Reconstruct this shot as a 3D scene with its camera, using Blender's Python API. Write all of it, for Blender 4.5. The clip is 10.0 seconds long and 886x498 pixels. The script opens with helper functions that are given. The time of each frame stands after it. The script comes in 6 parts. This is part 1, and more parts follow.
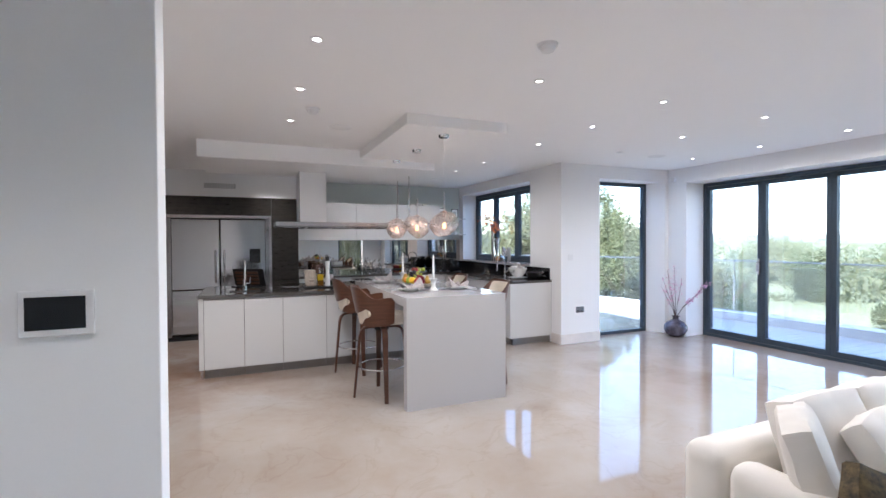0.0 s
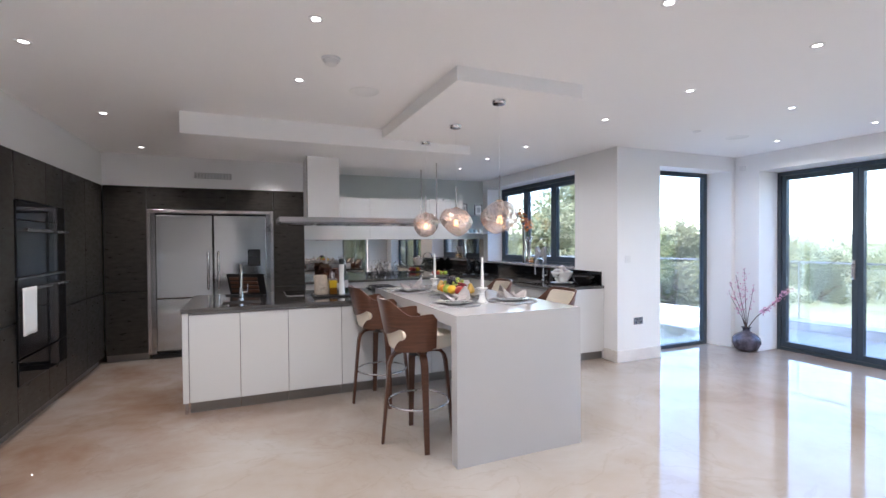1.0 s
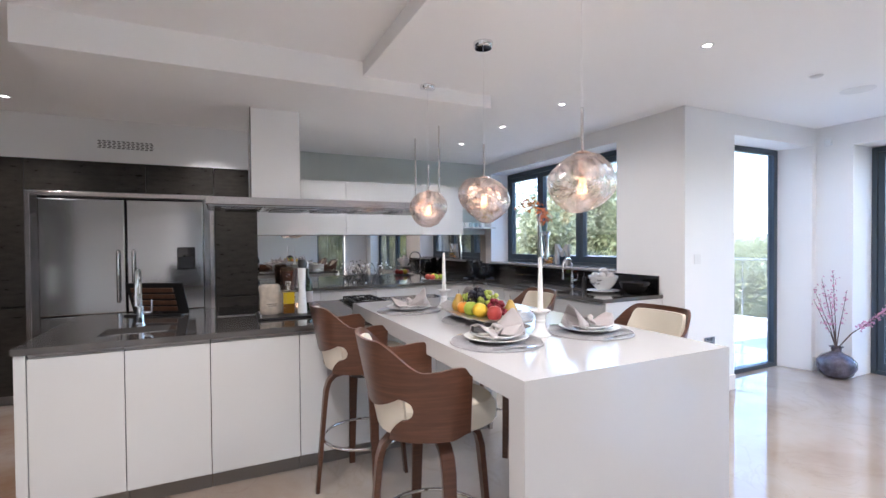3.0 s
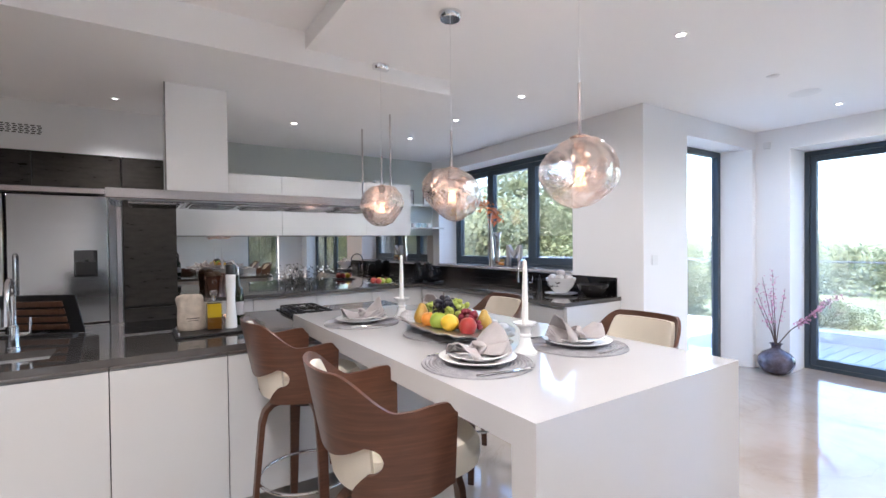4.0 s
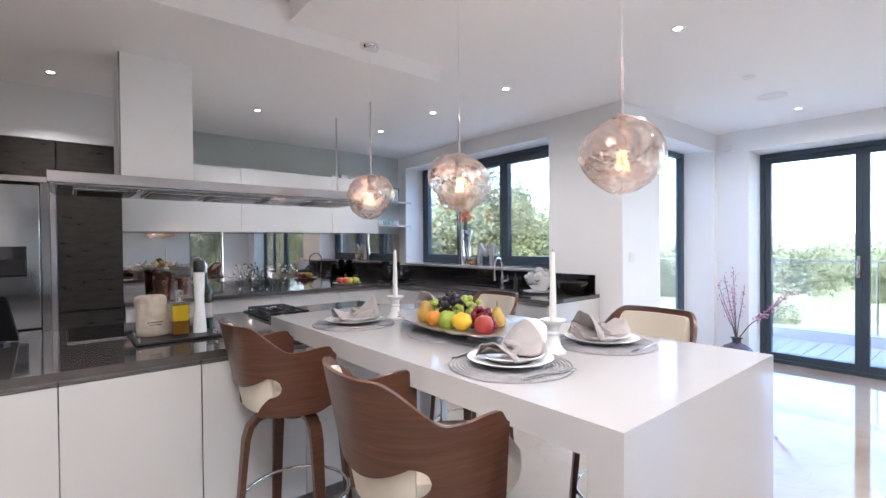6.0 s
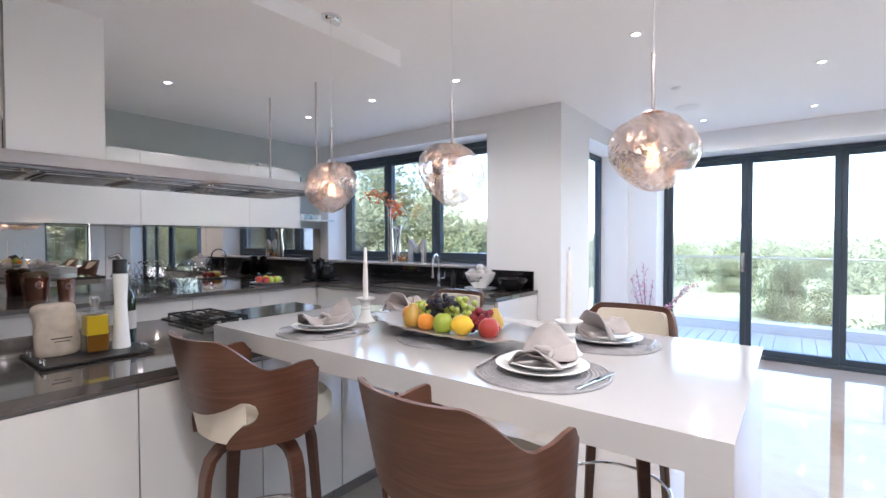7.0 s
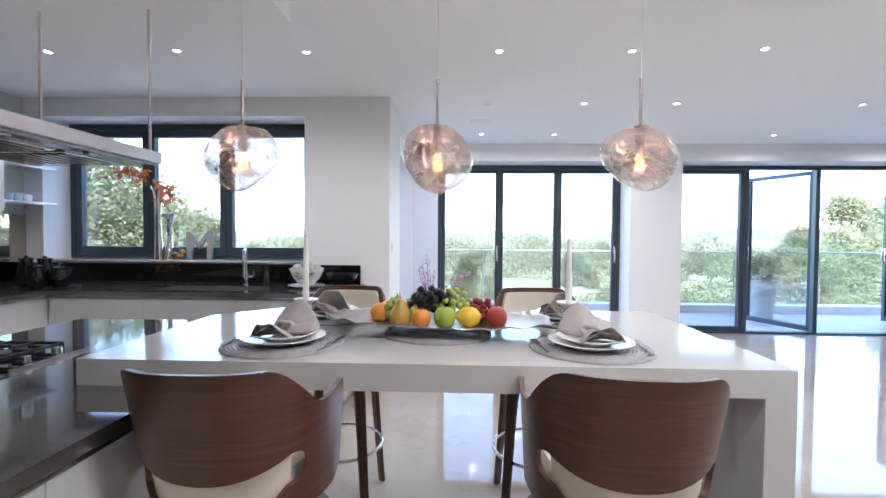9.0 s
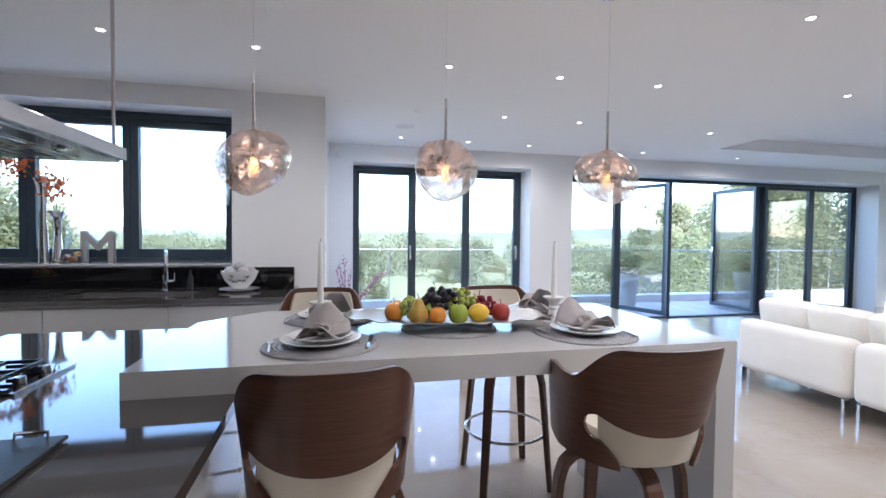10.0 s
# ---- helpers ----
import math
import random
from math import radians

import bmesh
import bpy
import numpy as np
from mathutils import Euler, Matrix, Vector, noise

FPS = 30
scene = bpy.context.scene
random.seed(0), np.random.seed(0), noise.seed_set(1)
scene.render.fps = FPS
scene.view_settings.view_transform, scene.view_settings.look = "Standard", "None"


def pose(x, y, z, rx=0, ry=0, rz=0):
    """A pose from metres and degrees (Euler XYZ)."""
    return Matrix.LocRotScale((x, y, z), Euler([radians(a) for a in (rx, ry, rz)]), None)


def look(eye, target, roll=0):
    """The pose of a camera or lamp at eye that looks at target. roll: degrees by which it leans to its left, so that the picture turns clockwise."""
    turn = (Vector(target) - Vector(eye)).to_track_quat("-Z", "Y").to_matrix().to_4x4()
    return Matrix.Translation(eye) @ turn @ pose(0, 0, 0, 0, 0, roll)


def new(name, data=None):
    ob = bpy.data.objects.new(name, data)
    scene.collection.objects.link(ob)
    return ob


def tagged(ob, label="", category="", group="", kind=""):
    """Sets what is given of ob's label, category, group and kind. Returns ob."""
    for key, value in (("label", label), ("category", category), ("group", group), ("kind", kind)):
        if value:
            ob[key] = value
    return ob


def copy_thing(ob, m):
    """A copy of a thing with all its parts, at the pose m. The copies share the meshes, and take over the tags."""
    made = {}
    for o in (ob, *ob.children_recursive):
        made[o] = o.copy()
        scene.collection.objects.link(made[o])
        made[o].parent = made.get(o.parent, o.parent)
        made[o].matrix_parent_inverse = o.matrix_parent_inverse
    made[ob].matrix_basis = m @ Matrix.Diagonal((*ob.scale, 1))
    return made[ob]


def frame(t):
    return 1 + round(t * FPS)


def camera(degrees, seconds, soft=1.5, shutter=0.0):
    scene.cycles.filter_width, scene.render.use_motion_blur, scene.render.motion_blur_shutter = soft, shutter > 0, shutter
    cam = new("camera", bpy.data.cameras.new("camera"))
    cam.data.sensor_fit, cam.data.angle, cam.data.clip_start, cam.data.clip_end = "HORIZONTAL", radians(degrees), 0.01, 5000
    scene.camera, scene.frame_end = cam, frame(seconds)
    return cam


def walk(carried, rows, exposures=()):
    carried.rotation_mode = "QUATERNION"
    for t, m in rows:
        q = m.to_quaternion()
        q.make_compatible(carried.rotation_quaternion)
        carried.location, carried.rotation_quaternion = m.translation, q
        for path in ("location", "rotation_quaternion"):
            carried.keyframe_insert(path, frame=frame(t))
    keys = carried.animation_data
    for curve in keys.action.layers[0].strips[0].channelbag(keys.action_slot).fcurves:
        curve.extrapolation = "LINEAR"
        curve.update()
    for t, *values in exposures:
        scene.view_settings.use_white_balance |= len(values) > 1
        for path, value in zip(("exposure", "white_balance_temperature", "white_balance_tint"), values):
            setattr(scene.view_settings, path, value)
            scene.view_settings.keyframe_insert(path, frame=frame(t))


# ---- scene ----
cam = camera(88.0, 10.0)
PATH = [
    (0, (0.342, 0.304, 1.46), (1.126, 2.144, 1.428), -0.3),
    (0.5, (0.317, 0.877, 1.46), (1.107, 2.714, 1.431), -0.4),
    (1, (0.377, 1.388, 1.449), (1.158, 3.229, 1.418), -0.4),
    (1.5, (0.429, 1.853, 1.447), (1.213, 3.693, 1.418), -0.5),
    (2, (0.562, 2.254, 1.422), (1.342, 4.095, 1.393), -0.5),
    (3.5, (0.815, 3.11, 1.398), (1.789, 4.856, 1.367), -0.5),
    (4, (0.829, 3.257, 1.398), (1.929, 4.927, 1.37), -0.6),
    (4.5, (0.86, 3.333, 1.388), (2.01, 4.97, 1.361), -0.6),
    (5, (0.865, 3.346, 1.379), (2.021, 4.977, 1.354), -0.6),
    (6.5, (0.632, 3.728, 1.359), (2.046, 5.142, 1.326), -0.3),
    (7, (0.567, 3.935, 1.368), (2.152, 5.154, 1.323), -0.1),
    (7.5, (0.432, 4.155, 1.357), (2.185, 5.117, 1.308), -0.2),
    (8, (0.4, 4.41, 1.331), (2.283, 5.084, 1.275), 0.0),
    (8.5, (0.35, 4.688, 1.329), (2.313, 5.067, 1.276), 0.2),
    (9, (0.316, 4.945, 1.337), (2.314, 5.016, 1.279), 0.4),
    (9.5, (0.28, 5.196, 1.342), (2.267, 4.973, 1.279), 0.7),
    (10, (0.188, 5.472, 1.359), (2.134, 5.017, 1.298), 0.6),
]
walk(cam, [(t, look(eye, target, roll)) for t, eye, target, roll in PATH], [(0, 3.72, 5700, 13), (2, 3.90, 5720, 13), (4.5, 4.04, 5760, 13), (7.5, 4.04, 5720, 13), (9, 3.78, 5620, 12), (10, 3.52, 5560, 12)])

# ---- light ----
world = bpy.data.worlds.new("world")
scene.world = world
world.use_nodes = True
wn = world.node_tree
sky = wn.nodes.new("ShaderNodeTexSky")
sky.sky_type = "NISHITA"
sky.sun_disc = False
sky.sun_elevation = radians(48)
sky.sun_rotation = radians(250)
wn.links.new(sky.outputs[0], wn.nodes["Background"].inputs[0])
wn.nodes["Background"].inputs[1].default_value = 0.125
sun_data = bpy.data.lights.new("sun", "SUN")
sun_data.energy, sun_data.angle, sun_data.color = 2.2, radians(0.5), (1.0, 0.95, 0.87)
sun = new("sun", sun_data)
sun.matrix_world = look((-20, -8, 25), (0, 0, 0))


# ---- materials ----
def nodes_of(m):
    t = m.node_tree
    return t, t.nodes, t.links, t.nodes["Principled BSDF"]


def surface(name, colour, rough=0.5, metal=0.0, vary=0.08, scale=3.0, grain=90.0, bump=0.03, rough_vary=0.08, coat=0.0,
            stretch=(1, 1, 1), island=0.0, dark=None, spec=0.5):
    """A plain surface with slow and fine variation in colour, roughness and relief."""
    m = bpy.data.materials.new(name)
    m.use_nodes = True
    t, n, l, b = nodes_of(m)
    co = n.new("ShaderNodeTexCoord")
    mp = n.new("ShaderNodeMapping")
    mp.inputs["Scale"].default_value = stretch
    l.new(co.outputs["Object"], mp.inputs[0])
    slow, fine = n.new("ShaderNodeTexNoise"), n.new("ShaderNodeTexNoise")
    slow.inputs["Scale"].default_value, slow.inputs["Detail"].default_value = scale, 4
    fine.inputs["Scale"].default_value, fine.inputs["Detail"].default_value = grain, 3
    l.new(mp.outputs[0], slow.inputs["Vector"]), l.new(mp.outputs[0], fine.inputs["Vector"])
    add = n.new("ShaderNodeMath")
    add.operation = "MULTIPLY_ADD"
    l.new(fine.outputs["Fac"], add.inputs[0])
    add.inputs[1].default_value = 0.35
    l.new(slow.outputs["Fac"], add.inputs[2])
    ramp = n.new("ShaderNodeValToRGB")
    e = ramp.color_ramp.elements
    lo = dark or [c * (1 - vary) for c in colour]
    hi = colour if dark else [min(1, c * (1 + vary)) for c in colour]
    e[0].position, e[0].color = 0.42, (*lo, 1)
    e[1].position, e[1].color = 0.92, (*hi, 1)
    l.new(add.outputs[0], ramp.inputs[0])
    out = ramp.outputs[0]
    if island:
        info = n.new("ShaderNodeObjectInfo")
        hsv = n.new("ShaderNodeHueSaturation")
        mr = n.new("ShaderNodeMapRange")
        mr.inputs[3].default_value, mr.inputs[4].default_value = 1 - island, 1 + island
        l.new(info.outputs["Random"], mr.inputs[0])
        l.new(mr.outputs[0], hsv.inputs["Value"])
        l.new(out, hsv.inputs["Color"])
        out = hsv.outputs[0]
    l.new(out, b.inputs["Base Color"])
    b.inputs["Metallic"].default_value = metal
    b.inputs["Specular IOR Level"].default_value = spec
    b.inputs["Coat Weight"].default_value = coat
    b.inputs["Coat Roughness"].default_value = 0.05
    rr = n.new("ShaderNodeMapRange")
    rr.inputs[1].default_value, rr.inputs[2].default_value = 0.3, 0.7
    rr.inputs[3].default_value, rr.inputs[4].default_value = max(0.0, rough - rough_vary * rough), min(1.0, rough + rough_vary * rough)
    l.new(slow.outputs["Fac"], rr.inputs[0])
    l.new(rr.outputs[0], b.inputs["Roughness"])
    if bump:
        bp = n.new("ShaderNodeBump")
        bp.inputs["Strength"].default_value, bp.inputs["Distance"].default_value = bump, 0.01
        l.new(fine.outputs["Fac"], bp.inputs["Height"])
        l.new(bp.outputs[0], b.inputs["Normal"])
    return m


def marble_floor():
    m = surface("polished_cream_marble", (0.74, 0.66, 0.585), 0.05, vary=0.05, scale=0.6, bump=0.0, rough_vary=0.3)
    t, n, l, b = nodes_of(m)
    co = n.new("ShaderNodeTexCoord")
    warp = n.new("ShaderNodeTexNoise")
    warp.inputs["Scale"].default_value, warp.inputs["Detail"].default_value = 0.9, 5
    l.new(co.outputs["Object"], warp.inputs["Vector"])
    mix = n.new("ShaderNodeMix")
    mix.data_type = "VECTOR"
    mix.inputs[0].default_value = 0.42
    l.new(co.outputs["Object"], mix.inputs[4]), l.new(warp.outputs["Color"], mix.inputs[5])
    cloud = n.new("ShaderNodeTexNoise")
    cloud.inputs["Scale"].default_value, cloud.inputs["Detail"].default_value, cloud.inputs["Roughness"].default_value = 0.9, 8, 0.6
    l.new(mix.outputs[1], cloud.inputs["Vector"])
    r1 = n.new("ShaderNodeValToRGB")
    e = r1.color_ramp.elements
    e[0].position, e[0].color = 0.33, (0.29, 0.22, 0.168, 1)
    e[1].position, e[1].color = 0.62, (0.42, 0.386, 0.352, 1)
    k = r1.color_ramp.elements.new(0.44)
    k.color = (0.355, 0.30, 0.253, 1)
    l.new(cloud.outputs["Fac"], r1.inputs[0])
    vein = n.new("ShaderNodeTexNoise")
    vein.inputs["Scale"].default_value, vein.inputs["Detail"].default_value, vein.inputs["Distortion"].default_value = 2.2, 8, 1.4
    l.new(mix.outputs[1], vein.inputs["Vector"])
    r2 = n.new("ShaderNodeValToRGB")
    e = r2.color_ramp.elements
    e[0].position, e[0].color = 0.485, (1, 1, 1, 1)
    e[1].position, e[1].color = 0.515, (1, 1, 1, 1)
    k = r2.color_ramp.elements.new(0.5)
    k.color = (0.72, 0.64, 0.58, 1)
    l.new(vein.outputs["Fac"], r2.inputs[0])
    mul = n.new("ShaderNodeMix")
    mul.data_type, mul.blend_type = "RGBA", "MULTIPLY"
    mul.inputs[0].default_value = 0.24
    l.new(r1.outputs[0], mul.inputs[6]), l.new(r2.outputs[0], mul.inputs[7])
    # brown aisle tint: the tall units' reflection and warm lamplight put into colour
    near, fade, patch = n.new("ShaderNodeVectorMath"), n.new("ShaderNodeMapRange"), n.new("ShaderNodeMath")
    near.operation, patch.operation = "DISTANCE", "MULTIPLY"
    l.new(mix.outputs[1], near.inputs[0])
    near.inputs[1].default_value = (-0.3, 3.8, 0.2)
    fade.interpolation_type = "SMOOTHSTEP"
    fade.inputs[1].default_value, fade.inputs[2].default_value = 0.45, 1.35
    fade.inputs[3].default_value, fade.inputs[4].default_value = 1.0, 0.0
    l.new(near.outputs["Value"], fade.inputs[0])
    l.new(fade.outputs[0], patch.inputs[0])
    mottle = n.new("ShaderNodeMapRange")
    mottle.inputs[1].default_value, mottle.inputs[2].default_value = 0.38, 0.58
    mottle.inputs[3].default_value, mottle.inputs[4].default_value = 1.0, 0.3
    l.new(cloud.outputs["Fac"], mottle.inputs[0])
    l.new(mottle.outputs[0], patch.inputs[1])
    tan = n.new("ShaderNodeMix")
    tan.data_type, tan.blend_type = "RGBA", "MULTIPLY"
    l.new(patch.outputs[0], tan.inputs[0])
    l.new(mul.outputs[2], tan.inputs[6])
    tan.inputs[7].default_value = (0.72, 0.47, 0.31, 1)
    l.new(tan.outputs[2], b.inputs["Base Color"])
    b.inputs["Specular IOR Level"].default_value = 0.85
    return m


def walnut(name, light, dark, axis=(1, 1, 9), rough=0.34):
    m = surface(name, light, rough, vary=0.1, scale=2.2, grain=30, bump=0.04, stretch=axis, dark=dark, coat=0.15)
    t, n, l, b = nodes_of(m)
    co, mp, grain, ramp = n.new("ShaderNodeTexCoord"), n.new("ShaderNodeMapping"), n.new("ShaderNodeTexNoise"), n.new("ShaderNodeValToRGB")
    mp.inputs["Scale"].default_value = [1.0 if k < 2 else 16.0 for k in axis]
    l.new(co.outputs["Object"], mp.inputs[0]), l.new(mp.outputs[0], grain.inputs["Vector"])
    grain.inputs["Scale"].default_value, grain.inputs["Detail"].default_value = 4.5, 10
    grain.inputs["Roughness"].default_value, grain.inputs["Distortion"].default_value = 0.68, 0.5
    e = ramp.color_ramp.elements
    e[0].position, e[0].color = 0.27, (*dark, 1)
    e[1].position, e[1].color = 0.74, (*[c * 1.15 for c in light], 1)
    k = e.new(0.5)
    k.color = (*[0.5 * (p + q) for p, q in zip(light, dark)], 1)
    l.new(grain.outputs["Fac"], ramp.inputs[0])
    l.new(ramp.outputs[0], b.inputs["Base Color"])
    return m


def glass(name, tint=(1, 1, 1), rough=0.0, mirror=0.0, mirror_colour=(1, 1, 1)):
    """Thin clear pane: light goes straight through, with Fresnel gloss."""
    m = bpy.data.materials.new(name)
    m.use_nodes = True
    t = m.node_tree
    n, l = t.nodes, t.links
    n.remove(n["Principled BSDF"])
    tr, gl, mx, lw = n.new("ShaderNodeBsdfTransparent"), n.new("ShaderNodeBsdfGlossy"), n.new("ShaderNodeMixShader"), n.new("ShaderNodeLayerWeight")
    tr.inputs[0].default_value = (*tint, 1)
    gl.inputs["Color"].default_value = (*mirror_colour, 1)
    gl.inputs["Roughness"].default_value = rough
    pw, mp = n.new("ShaderNodeMath"), n.new("ShaderNodeMapRange")
    pw.operation = "POWER"
    pw.inputs[1].default_value = 5.0
    l.new(lw.outputs["Facing"], pw.inputs[0])
    mp.inputs[3].default_value, mp.inputs[4].default_value = mirror, 0.95
    l.new(pw.outputs[0], mp.inputs[0])
    l.new(mp.outputs[0], mx.inputs[0])
    l.new(tr.outputs[0], mx.inputs[1]), l.new(gl.outputs[0], mx.inputs[2])
    l.new(mx.outputs[0], n["Material Output"].inputs[0])
    return m


def melted_glass():
    """Copper-coated blown glass: wavy, half mirror and half see-through."""
    m = glass("copper_melt_glass", (0.88, 0.81, 0.78), 0.012, 0.5, (0.93, 0.85, 0.80))
    t = m.node_tree
    n, l = t.nodes, t.links
    co, ns, bp = n.new("ShaderNodeTexCoord"), n.new("ShaderNodeTexNoise"), n.new("ShaderNodeBump")
    ns.inputs["Scale"].default_value, ns.inputs["Detail"].default_value, ns.inputs["Distortion"].default_value = 7.0, 2, 4.0
    l.new(co.outputs["Object"], ns.inputs["Vector"])
    l.new(ns.outputs["Fac"], bp.inputs["Height"])
    bp.inputs["Strength"].default_value, bp.inputs["Distance"].default_value = 0.5, 0.03
    gl = [k for k in n if k.type == "BSDF_GLOSSY"][0]
    l.new(bp.outputs[0], gl.inputs["Normal"])
    # the coating runs in thin and thick streaks
    run, amount = n.new("ShaderNodeTexNoise"), n.new("ShaderNodeMapRange")
    run.inputs["Scale"].default_value, run.inputs["Detail"].default_value, run.inputs["Distortion"].default_value = 5, 2, 3.5
    l.new(co.outputs["Object"], run.inputs["Vector"])
    amount.inputs[1].default_value, amount.inputs[2].default_value = 0.36, 0.64
    amount.inputs[3].default_value, amount.inputs[4].default_value = 0.2, 0.75
    l.new(run.outputs["Fac"], amount.inputs[0])
    fres = [k for k in n if k.type == "MAP_RANGE" and k.name != amount.name][0]
    l.new(amount.outputs[0], fres.inputs[3])
    return m


def glow(name, colour, strength):
    m = bpy.data.materials.new(name)
    m.use_nodes = True
    t, n, l, b = nodes_of(m)
    b.inputs["Base Color"].default_value = (*colour, 1)
    b.inputs["Emission Color"].default_value = (*colour, 1)
    b.inputs["Emission Strength"].default_value = strength
    return m


WALL = surface("white_wall_paint", (0.86, 0.86, 0.86), 0.6, vary=0.02, scale=0.7, grain=160, bump=0.03)
WALL_SAGE = surface("pale_sage_wall_paint", (0.62, 0.655, 0.625), 0.6, vary=0.02, scale=0.7, grain=160, bump=0.03)
CEIL = surface("white_ceiling_paint", (0.96, 0.955, 0.95), 0.75, vary=0.015, scale=0.5, grain=140, bump=0.02)
FLOOR = marble_floor()
SKIRT = surface("cream_marble_skirting", (0.77, 0.73, 0.69), 0.12, vary=0.1, scale=5, bump=0.0)
GLOSS_WHITE = surface("white_lacquer", (0.65, 0.65, 0.64), 0.08, vary=0.01, scale=1.0, bump=0.0, coat=1.0, spec=0.8)
SOLID_WHITE = surface("white_solid_surface", (0.5, 0.49, 0.485), 0.1, coat=0.15, vary=0.01, scale=2.0, bump=0.0)
SLATE = surface("dark_slate_laminate", (0.028, 0.0245, 0.0205), 0.36, vary=0.5, scale=9, grain=60, bump=0.03, stretch=(1, 1, 3), rough_vary=0.3, spec=0.35)
STONE_TOP = surface("grey_quartz_worktop", (0.07, 0.064, 0.06), 0.05, vary=0.2, scale=8, grain=250, bump=0.0, spec=0.9, coat=0.4)
BLACK_GLASS = surface("black_glass", (0.006, 0.006, 0.007), 0.03, vary=0.02, bump=0.0, spec=0.6)
BLACK = surface("black_satin", (0.012, 0.012, 0.013), 0.35, vary=0.1)
STEEL = surface("brushed_steel", (0.56, 0.52, 0.51), 0.2, 1.0, vary=0.04, scale=2, grain=60, bump=0.0, stretch=(1, 1, 40), rough_vary=0.2)
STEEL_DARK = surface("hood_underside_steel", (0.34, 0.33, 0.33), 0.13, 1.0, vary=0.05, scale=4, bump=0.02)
CHROME = surface("polished_chrome", (0.8, 0.8, 0.81), 0.06, 1.0, vary=0.02, bump=0.0)
PLINTH = surface("grey_plinth", (0.27, 0.26, 0.25), 0.3, 0.8, vary=0.05)
FRAME = surface("slate_blue_aluminium", (0.05, 0.07, 0.092), 0.4, 0.2, vary=0.06, bump=0.02)
PANE = glass("solar_window_glass", (0.80, 0.81, 0.81), mirror=0.10)
RAIL_GLASS = glass("clear_rail_glass", (0.97, 0.98, 0.98), mirror=0.03)
FRIDGE_STEEL = surface("satin_fridge_steel", (0.44, 0.445, 0.45), 0.13, 1.0, vary=0.03, scale=1.2, grain=30, bump=0.0, stretch=(1, 1, 12), rough_vary=0.1)
MIRROR = surface("bronze_mirror", (0.53, 0.485, 0.44), 0.008, 1.0, vary=0.01, bump=0.0, rough_vary=0.0)
WALNUT = walnut("walnut_veneer", (0.122, 0.049, 0.026), (0.056, 0.0205, 0.011))
LEG_WOOD = walnut("dark_walnut_leg", (0.11, 0.045, 0.025), (0.055, 0.022, 0.012))
CREAM = surface("cream_leather", (0.72, 0.66, 0.55), 0.5, vary=0.04, scale=6, grain=220, bump=0.12)
SOFA = surface("cream_fabric", (0.87, 0.835, 0.775), 0.9, vary=0.03, scale=5, grain=400, bump=0.15)
CHINA = surface("white_china", (0.83, 0.83, 0.82), 0.1, vary=0.01, bump=0.0)
WAX = surface("white_wax", (0.82, 0.81, 0.78), 0.4, vary=0.02, bump=0.0)
LINEN = surface("grey_linen", (0.43, 0.395, 0.385), 0.85, vary=0.08, scale=20, grain=500, bump=0.25)
MELT = melted_glass()
BULB = glow("warm_filament", (1.0, 0.6, 0.28), 0.3)
BULB_GLASS = glass("clear_bulb_glass", (1.0, 0.97, 0.92), mirror=0.06)
LAMP = glow("downlight_lamp", (1.0, 0.9, 0.8), 2.0)
WHITE_PLASTIC = surface("white_plastic", (0.8, 0.8, 0.8), 0.35, vary=0.01, bump=0.0)
DECK = surface("grey_deck_board", (0.43, 0.41, 0.39), 0.55, vary=0.1, scale=3, bump=0.05, island=0.07)
KERB = surface("pale_concrete", (0.55, 0.55, 0.55), 0.7, vary=0.08, scale=4, bump=0.05)
GRASS = surface("lawn_grass", (0.15, 0.16, 0.08), 0.9, vary=0.3, scale=0.15, grain=3, bump=0.3)
LEAF = surface("green_leaf", (0.15, 0.16, 0.085), 0.7, vary=0.35, scale=0.9, grain=6, bump=0.0, spec=0.12)
LEAF_LIGHT = surface("light_green_leaf", (0.20, 0.205, 0.125), 0.7, vary=0.35, scale=0.9, grain=6, bump=0.0, spec=0.12)
BARK = surface("tree_bark", (0.10, 0.075, 0.055), 0.9, vary=0.3, scale=4, grain=30, bump=0.5)
# leaf green of the far wood, lightened to imitate haze
LEAF_FAR = surface("haze_paled_leaf", (0.18, 0.19, 0.125), 1.0, spec=0.0, vary=0.3, scale=0.2, grain=2, bump=0.0)
for m in (LEAF, LEAF_LIGHT, LEAF_FAR):
    t, n, l, b = nodes_of(m)
    tl, mx = n.new("ShaderNodeBsdfTranslucent"), n.new("ShaderNodeMixShader")
    tl.inputs[0].default_value = (0.29, 0.31, 0.17, 1)
    mx.inputs[0].default_value = 0.5
    l.new(b.outputs[0], mx.inputs[1]), l.new(tl.outputs[0], mx.inputs[2])
    l.new(mx.outputs[0], n["Material Output"].inputs[0])
# distance haze is mixed into the hills' base colour
FAR = surface("haze_toned_hills", (0.20, 0.225, 0.215), 1.0, vary=0.08, scale=0.004, grain=0.03, bump=0.0)


